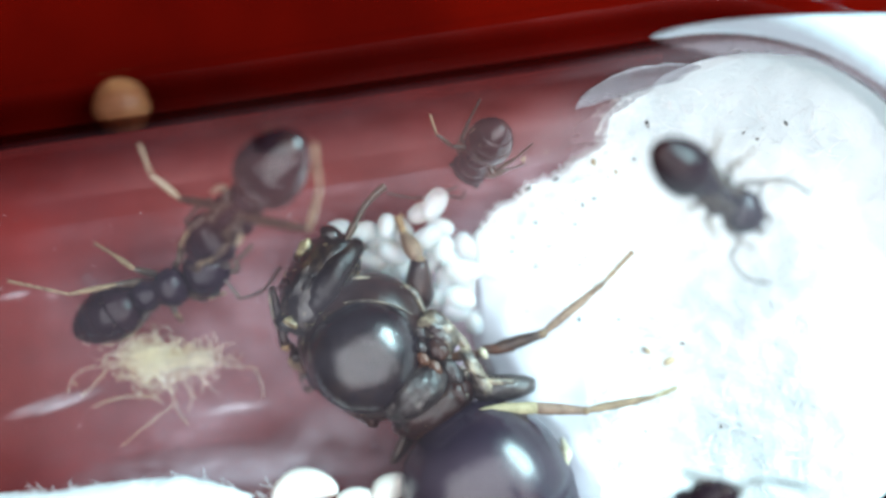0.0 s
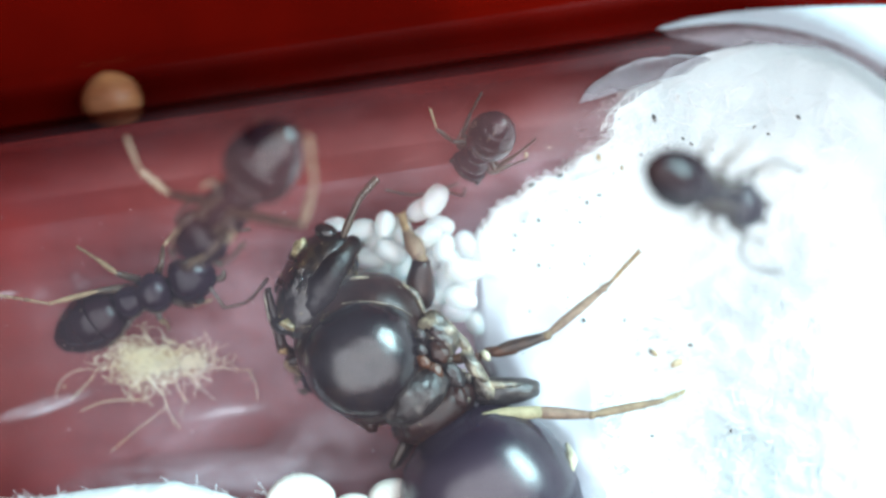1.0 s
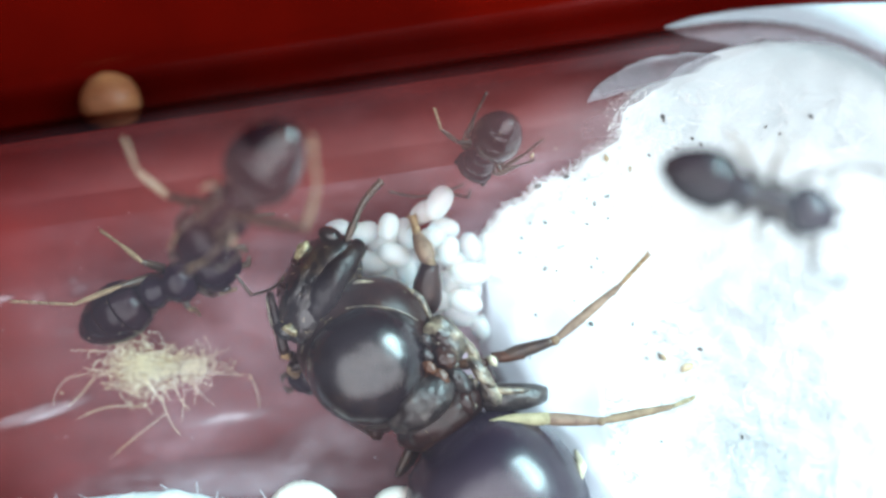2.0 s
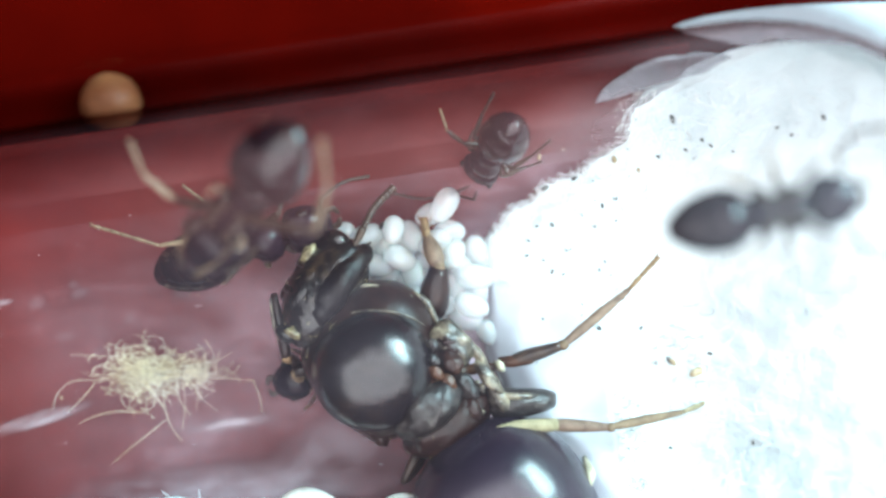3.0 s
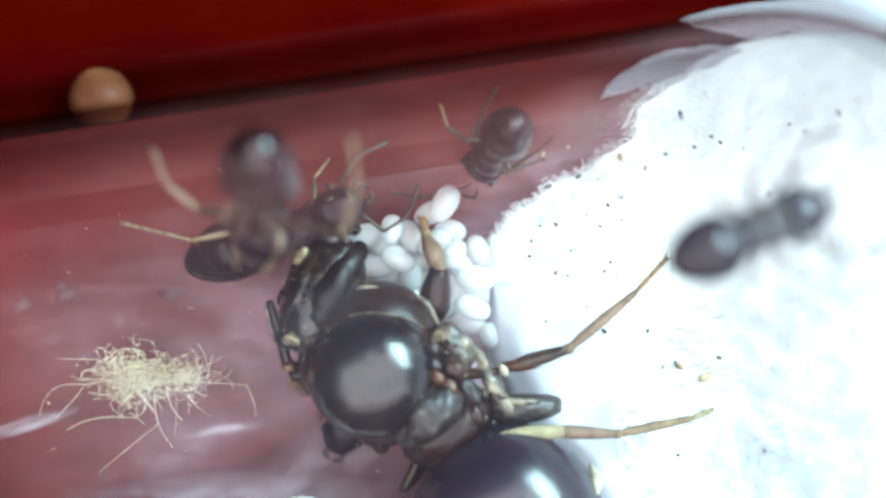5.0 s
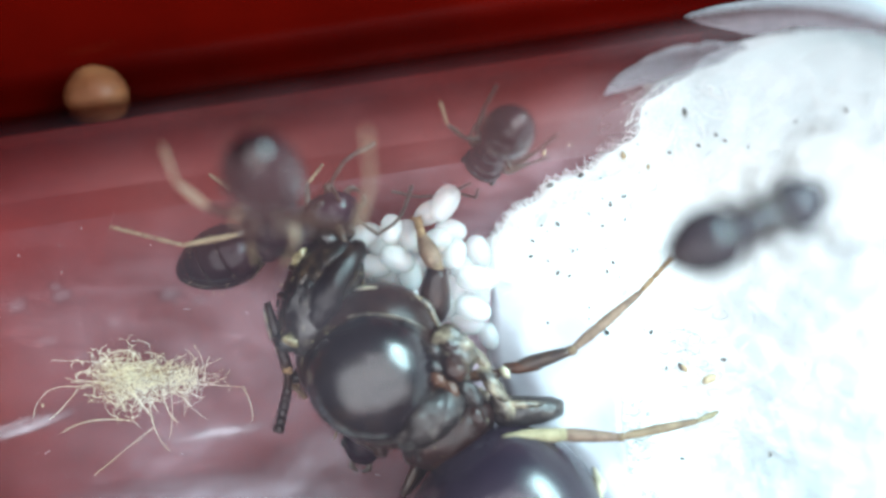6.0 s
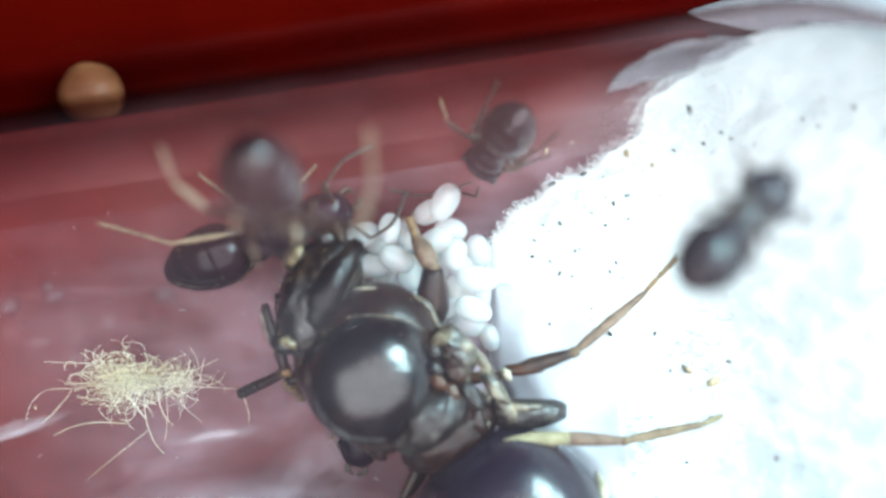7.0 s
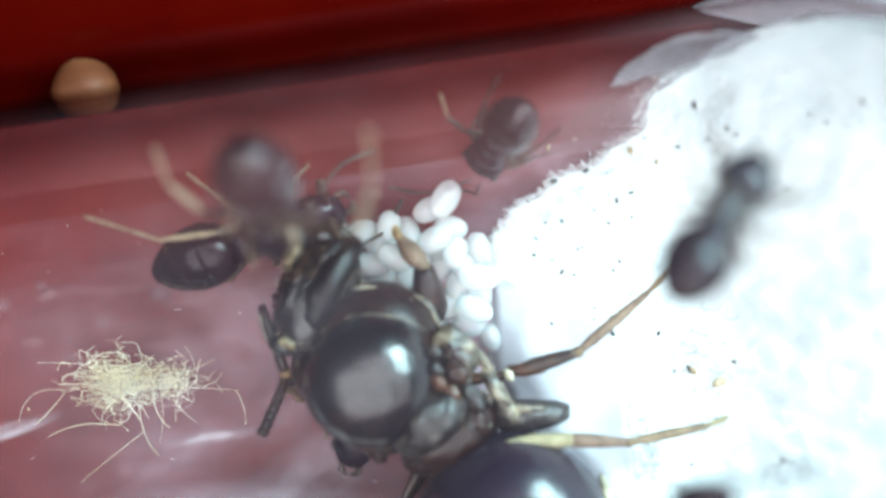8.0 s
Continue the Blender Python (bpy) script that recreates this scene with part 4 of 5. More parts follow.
    for v in bm.verts:
        v.co += Vector((0.03, 0.03, 0.03)) * noise.noise(v.co * 3.5) + Vector((0.02, 0.02, 0.025)) * noise.noise(v.co * 9)
    part("occiput", bm, CHITIN_DULL, head, "smooth dark back of the head")
    bm = ball((1.33, 0.04, 1.50), (0.58, 0.23, 0.15), pose(0, 0, 0, 0, 0, 108), u=28, v=16, rough=0.22)
    part("face_plate", bm, CHITIN_HEAD, head, "silvery glossy face plate")
    part("cheek_rim", rod([(0.92, 0.50, 1.45), (1.02, 0.62, 1.42), (1.16, 0.70, 1.36)], [0.03, 0.05, 0.03], 8), CHITIN_GLINT, head, "pale golden rim of the cheek")
    for dx, dy in ((0.08, 0.0), (-0.02, 0.1), (-0.02, -0.1)):
        part("ocellus", ball(on_head(0.12 + dx, dy, 0.46), (0.045, 0.045, 0.03)), EYE, head)
    # antennae: each scape turns on its socket, each funiculus on the scape
    antenna_r = build_antenna(head, [(1.47, -0.72, 1.42), (1.60, -0.98, 1.42), (1.74, -1.30, 1.34), (1.80, -1.68, 1.2)], 0.055, LEG_DARK)
    antenna_l = build_antenna(head, [(1.60, 0.60, 1.28), (0.76, 1.00, 1.20), (0.50, 1.06, 1.10), (-0.06, 1.33, 1.00)], 0.070, CHITIN_BROWN)
    part("elbow_joint", ball((0.76, 1.00, 1.20), (0.08, 0.075, 0.075), rough=0.5), LEG_GOLD, antenna_l, "gold-speckled elbow")
    part("pale_edge", rod([(1.58, 0.68, 1.30), (1.28, 0.84, 1.27), (0.98, 0.96, 1.23)], [0.012, 0.028, 0.012], 7), CHITIN_PALE, antenna_l, "pale edge of the antenna")
    # gold pubescence: short fine hairs over the head, the collar and the flanks
    rnd = random.Random(8)
    fuzz = bmesh.new()
    for ob, count in ((head, 36), (pronotum, 24), (flank, 40), (rear, 20)):
        faces = [f for f in ob.data.polygons if f.normal.z > 0.05]
        for i in range(count):
            f = rnd.choice(faces)
            q = Vector(f.center) / MM + Vector((rnd.gauss(0, 0.03), rnd.gauss(0, 0.03), 0))
            d = (Vector(f.normal) * 0.5 + Vector((rnd.gauss(-0.5, 0.4), rnd.gauss(0, 0.4), 0))).normalized() * rnd.uniform(0.05, 0.11)
            limb(fuzz, [q, q + d * 0.4, q + d * 0.8], [0.0025, 0.002, 0.001], 4)
    tagged(part("golden_hairs", fuzz, HAIR_GOLD, root), kind="stuff")
    for pts, r, mat, lab in [([(-0.8, -0.7, 0.8), (-0.98, -1.00, 0.85), (-1.15, -1.28, 0.9)], 0.075, CHITIN_RUST, "rusty hip joint"), ([(0.2, -0.6, 0.7), (0.1, -0.82, 0.82), (0.0, -0.97, 0.9)], 0.15, CHITIN_BROWN, "")]:
        part("coxa", rod(pts, [r * 1.2, r * 1.1, r * 0.8], 10), mat, root, lab)
    # a white glint by the hip, given as a cream patch
    part("hip_glint", ball((-1.16, -1.34, 0.98), (0.09, 0.06, 0.04), rough=0.6), CHITIN_CREAM, root, "pale glint painted at the hip joint")
    # legs
    legs = {}
    legs["front"] = build_leg(root, [(0.0, -0.98, 0.9), (0.58, -1.42, 1.15), (1.04, -1.47, 0.96), (1.30, -1.55, 0.84)], (0.19, 0.12, 0.06), (CHITIN_BROWN, LEG_BROWN, LEG_GOLD))
    legs["middle"] = build_leg(root, [(-1.22, -1.50, 0.9), (-1.47, -2.24, 1.05), (-1.44, -3.50, 0.76), (-1.34, -4.15, 0.62)], (0.090, 0.066, 0.038), (LEG_DARK, LEG_BROWN, LEG_GOLD))
    legs["hind"] = build_leg(root, [(-2.17, -1.38, 1.46), (-2.76, -2.06, 1.32), (-3.29, -3.03, 0.96), (-3.50, -3.70, 0.80)], (0.078, 0.060, 0.036), (LEG_BROWN, LEG_TAN, LEG_CREAM))
    part("femur_base", rod([(-1.12, -1.36, 0.88), (-1.24, -1.54, 0.92), (-1.36, -1.78, 0.97)], [0.07, 0.09, 0.085], 10), CHITIN_RUST, legs["middle"], "rust-orange leg base")
    part("femur_base", rod([(-1.80, -0.76, 1.58), (-1.98, -1.08, 1.52), (-2.26, -1.50, 1.45)], [0.075, 0.11, 0.09], 10), LEG_CREAM, legs["hind"], "yellowish leg base")
    for k, at, r in (("middle", (-1.47, -2.25, 1.06), 0.072), ("hind", (-2.77, -2.07, 1.33), 0.064), ("front", (0.58, -1.42, 1.15), 0.09)):
        part("knee_joint", ball(at, (r, r, r), rough=0.3), LEG_TAN, legs[k], "pale knee joint")
    legs["hind_far"] = build_leg(root, [(-1.35, 0.1, 0.7), (-1.68, 0.80, 0.85), (-1.62, 0.35, 0.5), (-1.55, 0.2, 0.2)], (0.07, 0.06, 0.04), (LEG_DARK, LEG_DARK, LEG_TAN))
    legs["front_far"] = build_leg(root, [(0.4, 0.75, 0.6), (0.55, 1.12, 0.75), (0.35, 1.15, 0.4), (0.2, 1.2, 0.05)], (0.10, 0.07, 0.045), (CHITIN_BROWN, LEG_TAN, LEG_TAN))
    return root, head, antenna_l, antenna_r, legs


queen, queen_head, scape_l, scape_r, queen_legs = build_queen()
worker_a, head_a, legs_a = build_worker(stand(-4.57, -0.655, 21), "small glossy black worker ant walking on the tube floor", 1.05, bend=12,
                                        antennae=[[(1.17, s * 0.12, 0.58), (1.30, s * 0.50, 0.68), (1.62, s * 0.56, 0.50), (1.95, s * 0.40, 0.25)] for s in (-1, 1)],
                                        legs={"front": ((0.66, 0.34, 0.50), (0.72, 0.50, 0.25), (0.95, 0.58, 0.02)), "middle": ((0.26, 0.44, 0.55), (0.22, 0.62, 0.25), (0.12, 0.80, 0.02)), "middleL": ((0.05, 0.50, 0.70), (-0.22, 0.74, 0.45), (-0.50, 0.90, 0.15)),
                                              "hindR": ((-0.35, -0.42, 0.7), (-0.62, -0.6, 0.35), (-0.9, -0.75, 0.02)), "hindL": ((-0.25, 0.42, 0.85), (-0.9, 0.55, 0.95), (-1.65, 0.98, 0.8))})
FOLDED = {"front": ((0.62, 0.36, 0.50), (0.80, 0.50, 0.25), (0.95, 0.55, 0.02)), "middle": ((0.26, 0.42, 0.55), (0.20, 0.60, 0.25), (0.10, 0.75, 0.02)),
          "hind": ((-0.10, 0.42, 0.60), (-0.40, 0.55, 0.30), (-0.70, 0.62, 0.02))}
CLINGING = {"frontL": ((0.62, 0.22, 0.45), (0.85, 0.24, 0.30), (1.00, 0.16, 0.15)), "frontR": ((0.62, -0.22, 0.45), (0.85, -0.24, 0.30), (1.00, -0.16, 0.15)),
            "middleR": ((0.30, -0.28, 0.36), (0.26, -0.34, 0.22), (0.20, -0.36, 0.10)), "hindR": ((-0.59, -0.83, 0.36), (-1.25, -0.62, 0.22), (-1.72, -0.27, 0.10)),
            "front": ((0.70, 0.30, 0.50), (0.92, 0.36, 0.30), (1.08, 0.32, 0.14)), "middle": ((0.70, 0.60, 0.40), (0.62, 1.02, 0.22), (0.30, 1.32, 0.10)),
            "hindL": ((-0.04, 0.24, 0.36), (-0.10, 0.28, 0.24), (-0.06, 0.28, 0.12))}
worker_b, head_b, legs_b = build_worker(hang(-2.05, 0.95, 5.45, 222, -38, 0.96), "blurred black worker ant hanging from the upper glass", 1.0, pale=True, legs=CLINGING, shell=CHITIN_SHEEN,
                                        antennae=[[(1.17, s * 0.12, 0.58), (1.05, s * 0.40, 0.55), (0.90, s * 0.42, 0.65), (0.70, s * 0.40, 0.80)] for s in (-1, 1)])
AT_C = pose(0.80 * MM, 1.70 * MM, 1.70 * MM, 0, 70, 230)
worker_c, head_c, legs_c = build_worker(AT_C, "small black worker ant climbing head-down on the tube wall", 0.80, dark=True, shell=CHITIN_SHEEN,
                                        legs={**FOLDED, "middleR": ((0.22, -0.50, 0.66), (0.05, -0.85, 0.75), (-0.20, -1.15, 0.65))},
                                        antennae=[into(AT_C, 0.80, [(0.24, 0.98, 0.95), (-0.02, 0.86, 0.90), (-0.45, 0.80, 0.75), (-0.88, 0.88, 0.72)]),
                                                  into(AT_C, 0.80, [(0.34, 0.90, 0.95), (0.30, 0.78, 0.85), (0.18, 0.82, 0.70), (0.05, 0.85, 0.62)])])
worker_d, head_d, legs_d = build_worker(stand(3.1, 0.7, -25, 0.4, True, -40), "small black worker ant under the upper glass over the cotton", 0.75, legs=FOLDED)
worker_e, head_e, legs_e = build_worker(stand(3.3, -3.58, 80, 0, True), "small black worker ant at the lower edge of the cotton", 0.85, legs=FOLDED)
worker_f, head_f, legs_f = build_worker(stand(-1.2, -1.7, 205), "small black worker ant sheltering beneath the queen", 0.85, legs=FOLDED,
                                        antennae=[[(1.17, s * 0.12, 0.50), (0.95, s * 0.36, 0.40), (1.05, s * 0.30, 0.25), (1.10, s * 0.15, 0.12)] for s in (-1, 1)])

# ---- tuft of fibre ----


def build_tuft():
    tuft = thing("fibre_tuft", Matrix.Translation(Vector((-4.62, -1.82, floor_z(-4.62, -1.82))) * MM), "tangled tuft of yellowish white fibre on the glass", "fibre tuft")
    rnd = random.Random(21)
    core = bmesh.new()
    for i in range(250):
        if i % 5 < 3:
            c = Vector((rnd.gauss(-0.18, 0.22), rnd.gauss(0.02, 0.17), abs(rnd.gauss(0.12, 0.10))))
        else:
            u = rnd.random()
            c = Vector((0.1 + 0.85 * u, rnd.gauss(0.0, 0.14 - 0.09 * u), abs(rnd.gauss(0.08, 0.06))))
        # a curling fibre: an arc that tightens as it goes
        a, bend, ln = rnd.uniform(0, 2 * math.pi), rnd.choice((-1, 1)) * rnd.uniform(0.25, 1.05), rnd.uniform(0.25, 0.62)
        p, pts = c.copy(), [c.copy()]
        for step in range(6):
            p = p + Vector((math.cos(a), math.sin(a) * 0.8, rnd.gauss(0, 0.25))) * ln / 6
            p.z = max(p.z, 0.012)
            a += bend * rnd.uniform(-0.3, 1.5)
            pts.append(p.copy())
        r = rnd.uniform(0.0018, 0.0038)
        limb(core, spline(pts, 2), [r, r, r], 5)
    tagged(part("tangle", core, FIBRE, tuft), kind="stuff")
    # a downy mass of much finer fibre that fills the tangle
    down = bmesh.new()
    for i in range(480):
        u = rnd.random()
        if i % 3:
            c = Vector((rnd.gauss(-0.12, 0.24), rnd.gauss(0.0, 0.13), abs(rnd.gauss(0.06, 0.07)) + 0.01))
        else:
            c = Vector((0.1 + 0.75 * u, rnd.gauss(0.0, 0.10 - 0.06 * u), abs(rnd.gauss(0.05, 0.04)) + 0.01))
        a, ln = rnd.uniform(0, 2 * math.pi), rnd.uniform(0.06, 0.22)
        d = Vector((math.cos(a), math.sin(a) * 0.7, rnd.gauss(0, 0.15))) * ln * 0.5
        b = Vector((-d.y, d.x, 0)) * rnd.gauss(0, 0.5)
        limb(down, [c - d, c + b, c + d], [0.0016, 0.0022, 0.0016], 3)
    tagged(part("down", down, DOWN, tuft, "soft whitish down"), kind="stuff")
    # long loose strands: start, length, heading, curl
    loose = [(-0.59, 0.26, 0.65, 178, 0.0), (-0.90, -0.10, 0.85, 180, 0.5), (-0.85, -0.13, 0.62, 235, -0.1), (-0.07, -0.60, 1.05, 175, 0.2), (0.19, -0.20, 0.90, 272, 0.2),
             (0.51, -0.15, 0.70, 275, -0.12), (0.61, -0.15, 0.6, 305, 0.1), (0.25, -0.70, 1.05, 218, 0.02), (0.60, -0.06, 1.0, -2, -0.02), (1.55, -0.12, 0.5, -60, -0.3), (0.98, -0.02, 0.36, 85, -0.1),
             (-0.43, 0.30, 0.40, 190, 0.5), (-0.45, -0.05, 0.5, 170, 0.1), (0.4, -0.1, 0.6, 262, 0.4), (0.5, 0.05, 0.8, 12, 0.1)]
    for i in range(34):
        loose.append((rnd.uniform(-0.4, 0.7), rnd.gauss(0.0, 0.12), rnd.uniform(0.2, 0.5), rnd.uniform(0, 360), rnd.gauss(0, 0.6)))
    for x, y, ln, head, curl in loose:
        a = radians(head)
        p = Vector((x, y, 0.06))
        pts = [p.copy()]
        for i in range(5):
            p = p + Vector((math.cos(a), math.sin(a), 0)) * ln / 5
            a += curl * rnd.uniform(0.2, 1.0)
            p.z = 0.02 + floor_z(p.x - 4.62, p.y - 1.82) - floor_z(-4.62, -1.82) + abs(rnd.gauss(0, 0.03))
            pts.append(p.copy())
        r = rnd.uniform(0.003, 0.0055)
        part("strand", rod(pts, [r, r, r * 0.8], 5, 4), FIBRE, tuft)
    return tuft


build_tuft()


def build_smear(x, y, yaw, length, width, material, lift=0.0, label="whitish smear on the glass floor"):
    """A pale smear: a thin lens on the glass."""
    bm = bmesh.new()
    n = 28
    rim, mid = [], []
    for i in range(n):
        t = 2 * math.pi * i / n
        k = 1 + 0.25 * noise.noise(Vector((math.cos(t) * 1.5 + x, math.sin(t) * 1.5 + y, 0)))
        p = yawed((length / 2 * math.cos(t) * k, width / 2 * math.sin(t) * k, 0), yaw)
        for row, q in ((rim, 1.0), (mid, 0.6)):
            px, py = x + p[0] * q, y + p[1] * q
            row.append(bm.verts.new((px, py, floor_z(px, py) + lift + 0.006 + 0.014 * (1 - q))))
    top = bm.verts.new((x, y, floor_z(x, y) + lift + 0.016))
    for i in range(n):
        j = (i + 1) % n
        bm.faces.new((rim[i], rim[j], mid[j], mid[i]))
        bm.faces.new((mid[i], mid[j], top))
    bmesh.ops.transform(bm, matrix=pose(x, y, 0, 0, 0, yaw).inverted(), verts=bm.verts)
    ob = link("pale_smear", bm, material)
    ob.matrix_basis = pose(x * MM, y * MM, 0, 0, 0, yaw)
    ob.visible_shadow = False
    return tagged(ob, label, "smear", "smears on the glass")


for x, y, yaw, ln, w in [(-3.44, -2.58, 9, 1.7, 0.26), (-3.38, -2.57, 8, 0.9, 0.14), (-6.35, -2.52, 17, 1.9, 0.30), (-6.9, -0.75, 12, 0.7, 0.14)]:
    build_smear(x, y, yaw, ln, w, SMEAR)
for i, (x, y, yaw, ln, w) in enumerate([(-3.4, -3.55, 5, 6.0, 0.9), (-1.9, -3.0, 30, 2.4, 1.2)]):
    build_smear(x, y, yaw, ln, w, BLOOM, 0.003 + 0.004 * i, "faint mottled lilac haze on the glass")
rnd_spot = random.Random(61)
for i in range(12):
    p = wall_point(rnd_spot.uniform(-8.0, -1.6), radians(rnd_spot.gauss(20, 3) if i % 3 else rnd_spot.uniform(6, 22)))
    build_smear(p.x, p.y, rnd_spot.uniform(0, 40), rnd_spot.uniform(0.20, 0.5), rnd_spot.uniform(0.16, 0.30), SPOT, 0.012, "small pale dried droplet mark on the glass")



def build_veil(x, y, yaw, length, width, material):
    """A faint veil of light, added as a sheet on the inside of the upper wall."""
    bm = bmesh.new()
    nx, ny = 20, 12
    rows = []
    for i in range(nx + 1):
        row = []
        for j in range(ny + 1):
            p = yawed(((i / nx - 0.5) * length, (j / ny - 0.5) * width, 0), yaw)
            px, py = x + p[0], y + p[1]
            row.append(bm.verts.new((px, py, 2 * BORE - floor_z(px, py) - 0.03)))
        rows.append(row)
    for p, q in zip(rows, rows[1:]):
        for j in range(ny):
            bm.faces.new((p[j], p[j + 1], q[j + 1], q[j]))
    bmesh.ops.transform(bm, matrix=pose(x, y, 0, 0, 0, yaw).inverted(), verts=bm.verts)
    ob = link("veil_patch", bm, material)
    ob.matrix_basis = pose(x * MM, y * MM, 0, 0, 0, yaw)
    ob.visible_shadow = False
    return tagged(ob, "faint added veil of light inside the upper glass", "fog", "fogged patches on the glass")


for x, y, yaw, ln, w, mat in [(0.6, -2.5, 5, 2.6, 1.0, VEIL_LILAC), (0.1, 1.15, 7, 4.4, 2.2, VEIL_RED), (-2.3, 0.85, 7, 3.8, 2.4, VEIL_RED), (3.1, 0.55, 8, 3.6, 3.0, VEIL_PALE)]:
    build_veil(x, y, yaw, ln, w, mat)


def build_wall_shade(s0, s1, phi0, phi1, material):
    """A sheet of haze and painted shade high on the inside of the tube wall."""
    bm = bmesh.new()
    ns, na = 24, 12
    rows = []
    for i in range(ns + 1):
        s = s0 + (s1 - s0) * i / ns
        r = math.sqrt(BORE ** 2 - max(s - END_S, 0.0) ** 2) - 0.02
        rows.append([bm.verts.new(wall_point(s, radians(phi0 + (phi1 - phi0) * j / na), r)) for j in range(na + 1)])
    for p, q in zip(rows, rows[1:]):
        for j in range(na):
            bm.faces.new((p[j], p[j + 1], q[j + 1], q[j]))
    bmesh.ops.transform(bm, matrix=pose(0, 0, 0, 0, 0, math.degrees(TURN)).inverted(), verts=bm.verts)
    ob = link("haze_and_shade", bm, material)
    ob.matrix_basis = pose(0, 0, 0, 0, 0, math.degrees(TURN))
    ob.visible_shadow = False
    return tagged(ob, "greyish haze and painted shade on the steep glass wall", "smear", "smears on the glass")


build_wall_shade(0.4, 6.8, 40, 122, RIM_HAZE_SHADE)
build_wall_shade(2.2, 7.0, 22, 104, COTTON_SHADE)


def build_dust():
    """Fine pale dust and short scratches on the glass floor."""
    rnd = random.Random(31)
    bm = bmesh.new()
    for i in range(150):
        x, y = rnd.uniform(-8.5, 0.4), rnd.uniform(-4.2, 0.6)
        r = rnd.choice((0.004, 0.005, 0.006, 0.007, 0.008, 0.012))
        z = floor_z(x, y) + 0.008
        a = rnd.uniform(0, 6.28)
        if i % 9 == 0:
            ln = rnd.uniform(0.05, 0.18)
            a = rnd.gauss(0.15, 0.35)
            pts = [(x + ln * t * math.cos(a), y + ln * t * math.sin(a), floor_z(x + ln * t * math.cos(a), y + ln * t * math.sin(a)) + 0.008) for t in (0, 0.5, 1)]
            limb(bm, pts, [0.003, 0.005, 0.003], 4)
        else:
            ring = [bm.verts.new((x + r * math.cos(a + k * 1.257) * rnd.uniform(0.5, 1.2), y + r * math.sin(a + k * 1.257) * rnd.uniform(0.5, 1.2), z)) for k in range(5)]
            top = bm.verts.new((x, y, z + r * 0.5))
            for k in range(5):
                bm.faces.new((ring[k], ring[(k + 1) % 5], top))
    return tagged(link("dust", bm, DUST), "fine pale dust scattered over the glass floor", "dust", kind="stuff")


build_dust()


def build_glow_roll():
    """A loose roll of cotton, added to give the white glow along the lower wall."""
    bm = bmesh.new()
    pts = [(-8.6, -4.35, 0), (-7.4, -4.10, 0), (-6.2, -4.02, 0), (-5.0, -3.92, 0), (-4.0, -3.86, 0), (-3.0, -3.95, 0)]
    pts = [(x, y, floor_z(x, y) + 0.16) for x, y, z in pts]
    limb(bm, spline(pts, 10), [0.12, 0.22, 0.2, 0.28, 0.3, 0.16], 14)
    for v in bm.verts:
        v.co += Vector((0.05, 0.05, 0.05)) * noise.noise(v.co * 5)
    rnd = random.Random(4)
    for i in range(160):
        p = Vector(rnd.choice(pts)) + Vector((rnd.uniform(-0.6, 0.6), rnd.uniform(0, 0.28), rnd.uniform(0, 0.15)))
        d = Vector((rnd.gauss(0, 1), rnd.gauss(0.3, 0.5), rnd.uniform(0, 0.4))).normalized() * rnd.uniform(0.1, 0.3)
        limb(bm, [p, p + d * 0.5 + Vector((0.02, 0, 0.02)), p + d], [0.006, 0.006, 0.003], 4)
    return tagged(link("white_glow_roll", bm, COTTON), "white cotton roll added for the glow along the glass", "cotton wisp")


build_glow_roll()


def build_flake():
    """A thin torn sheet of pressed cotton at the plug's upper edge."""
    bm = bmesh.new()
    rows = []
    n, m = 30, 8
    for i in range(n + 1):
        u = i / n
        s = 2.42 + 2.1 * u
        r = BORE * 0.975 if s < END_S else BORE * 0.975 * math.sqrt(max(1 - ((s - END_S) / BORE) ** 2, 0.05))
        lo = radians(59.5 + 9 * u)
        hi = lo + radians(0.5 + 12 * math.sin(math.pi * min(u, 0.97) ** 0.75) ** 0.9) + 0.015 * noise.noise(Vector((u * 9, 0, 0)))
        row = []
        for k in range(m + 1):
            a = lo + (hi - lo) * k / m
            w = 0.02 * noise.noise(Vector((u * 14, k * 0.7, 3)))
            row.append((bm.verts.new(wall_point(s, a, r + w)), bm.verts.new(wall_point(s, a, r - 0.025 + w))))
        rows.append(row)
    for p, q in zip(rows, rows[1:]):
        for k in range(m):
            for e in (0, 1):
                bm.faces.new((p[k][e], p[k + 1][e], q[k + 1][e], q[k][e]))
        for k in (0, m):
            bm.faces.new((p[k][0], q[k][0], q[k][1], p[k][1]))
    return tagged(link("cotton_flake", bm, FLAKE), "thin greyish flake of pressed cotton on the glass", "cotton flake")


build_flake()


def build_grain():
    """The amber grain on the mat beside the tube."""
    bm = ball((0, 0, 0.46), (0.53, 0.51, 0.49), u=20, v=14)
    for v in bm.verts:
        v.co *= 1 + 0.05 * noise.noise(v.co * 3)
    ob = link("amber_grain", bm, BEAD)
    ob.matrix_basis = pose(-5.82 * MM, 2.57 * MM, (-0.72 - MAT_SAG) * MM)
    return tagged(ob, "round pale amber grain beside the glass tube", "grain")


build_grain()


def about(pivot, rx=0.0, ry=0.0, rz=0.0):
    """A turn of a part round a pivot in its thing's space."""
    p = Vector(pivot) * MM
    return Matrix.Translation(p) @ pose(0, 0, 0, rx, ry, rz) @ Matrix.Translation(-p)


def aim(pivot, base, towards):
    """The turn of a part round a pivot that brings its direction base round to towards."""
    q = Vector(base).rotation_difference(Vector(towards))
    p = Vector(pivot) * MM
    return Matrix.Translation(p) @ q.to_matrix().to_4x4() @ Matrix.Translation(-p)


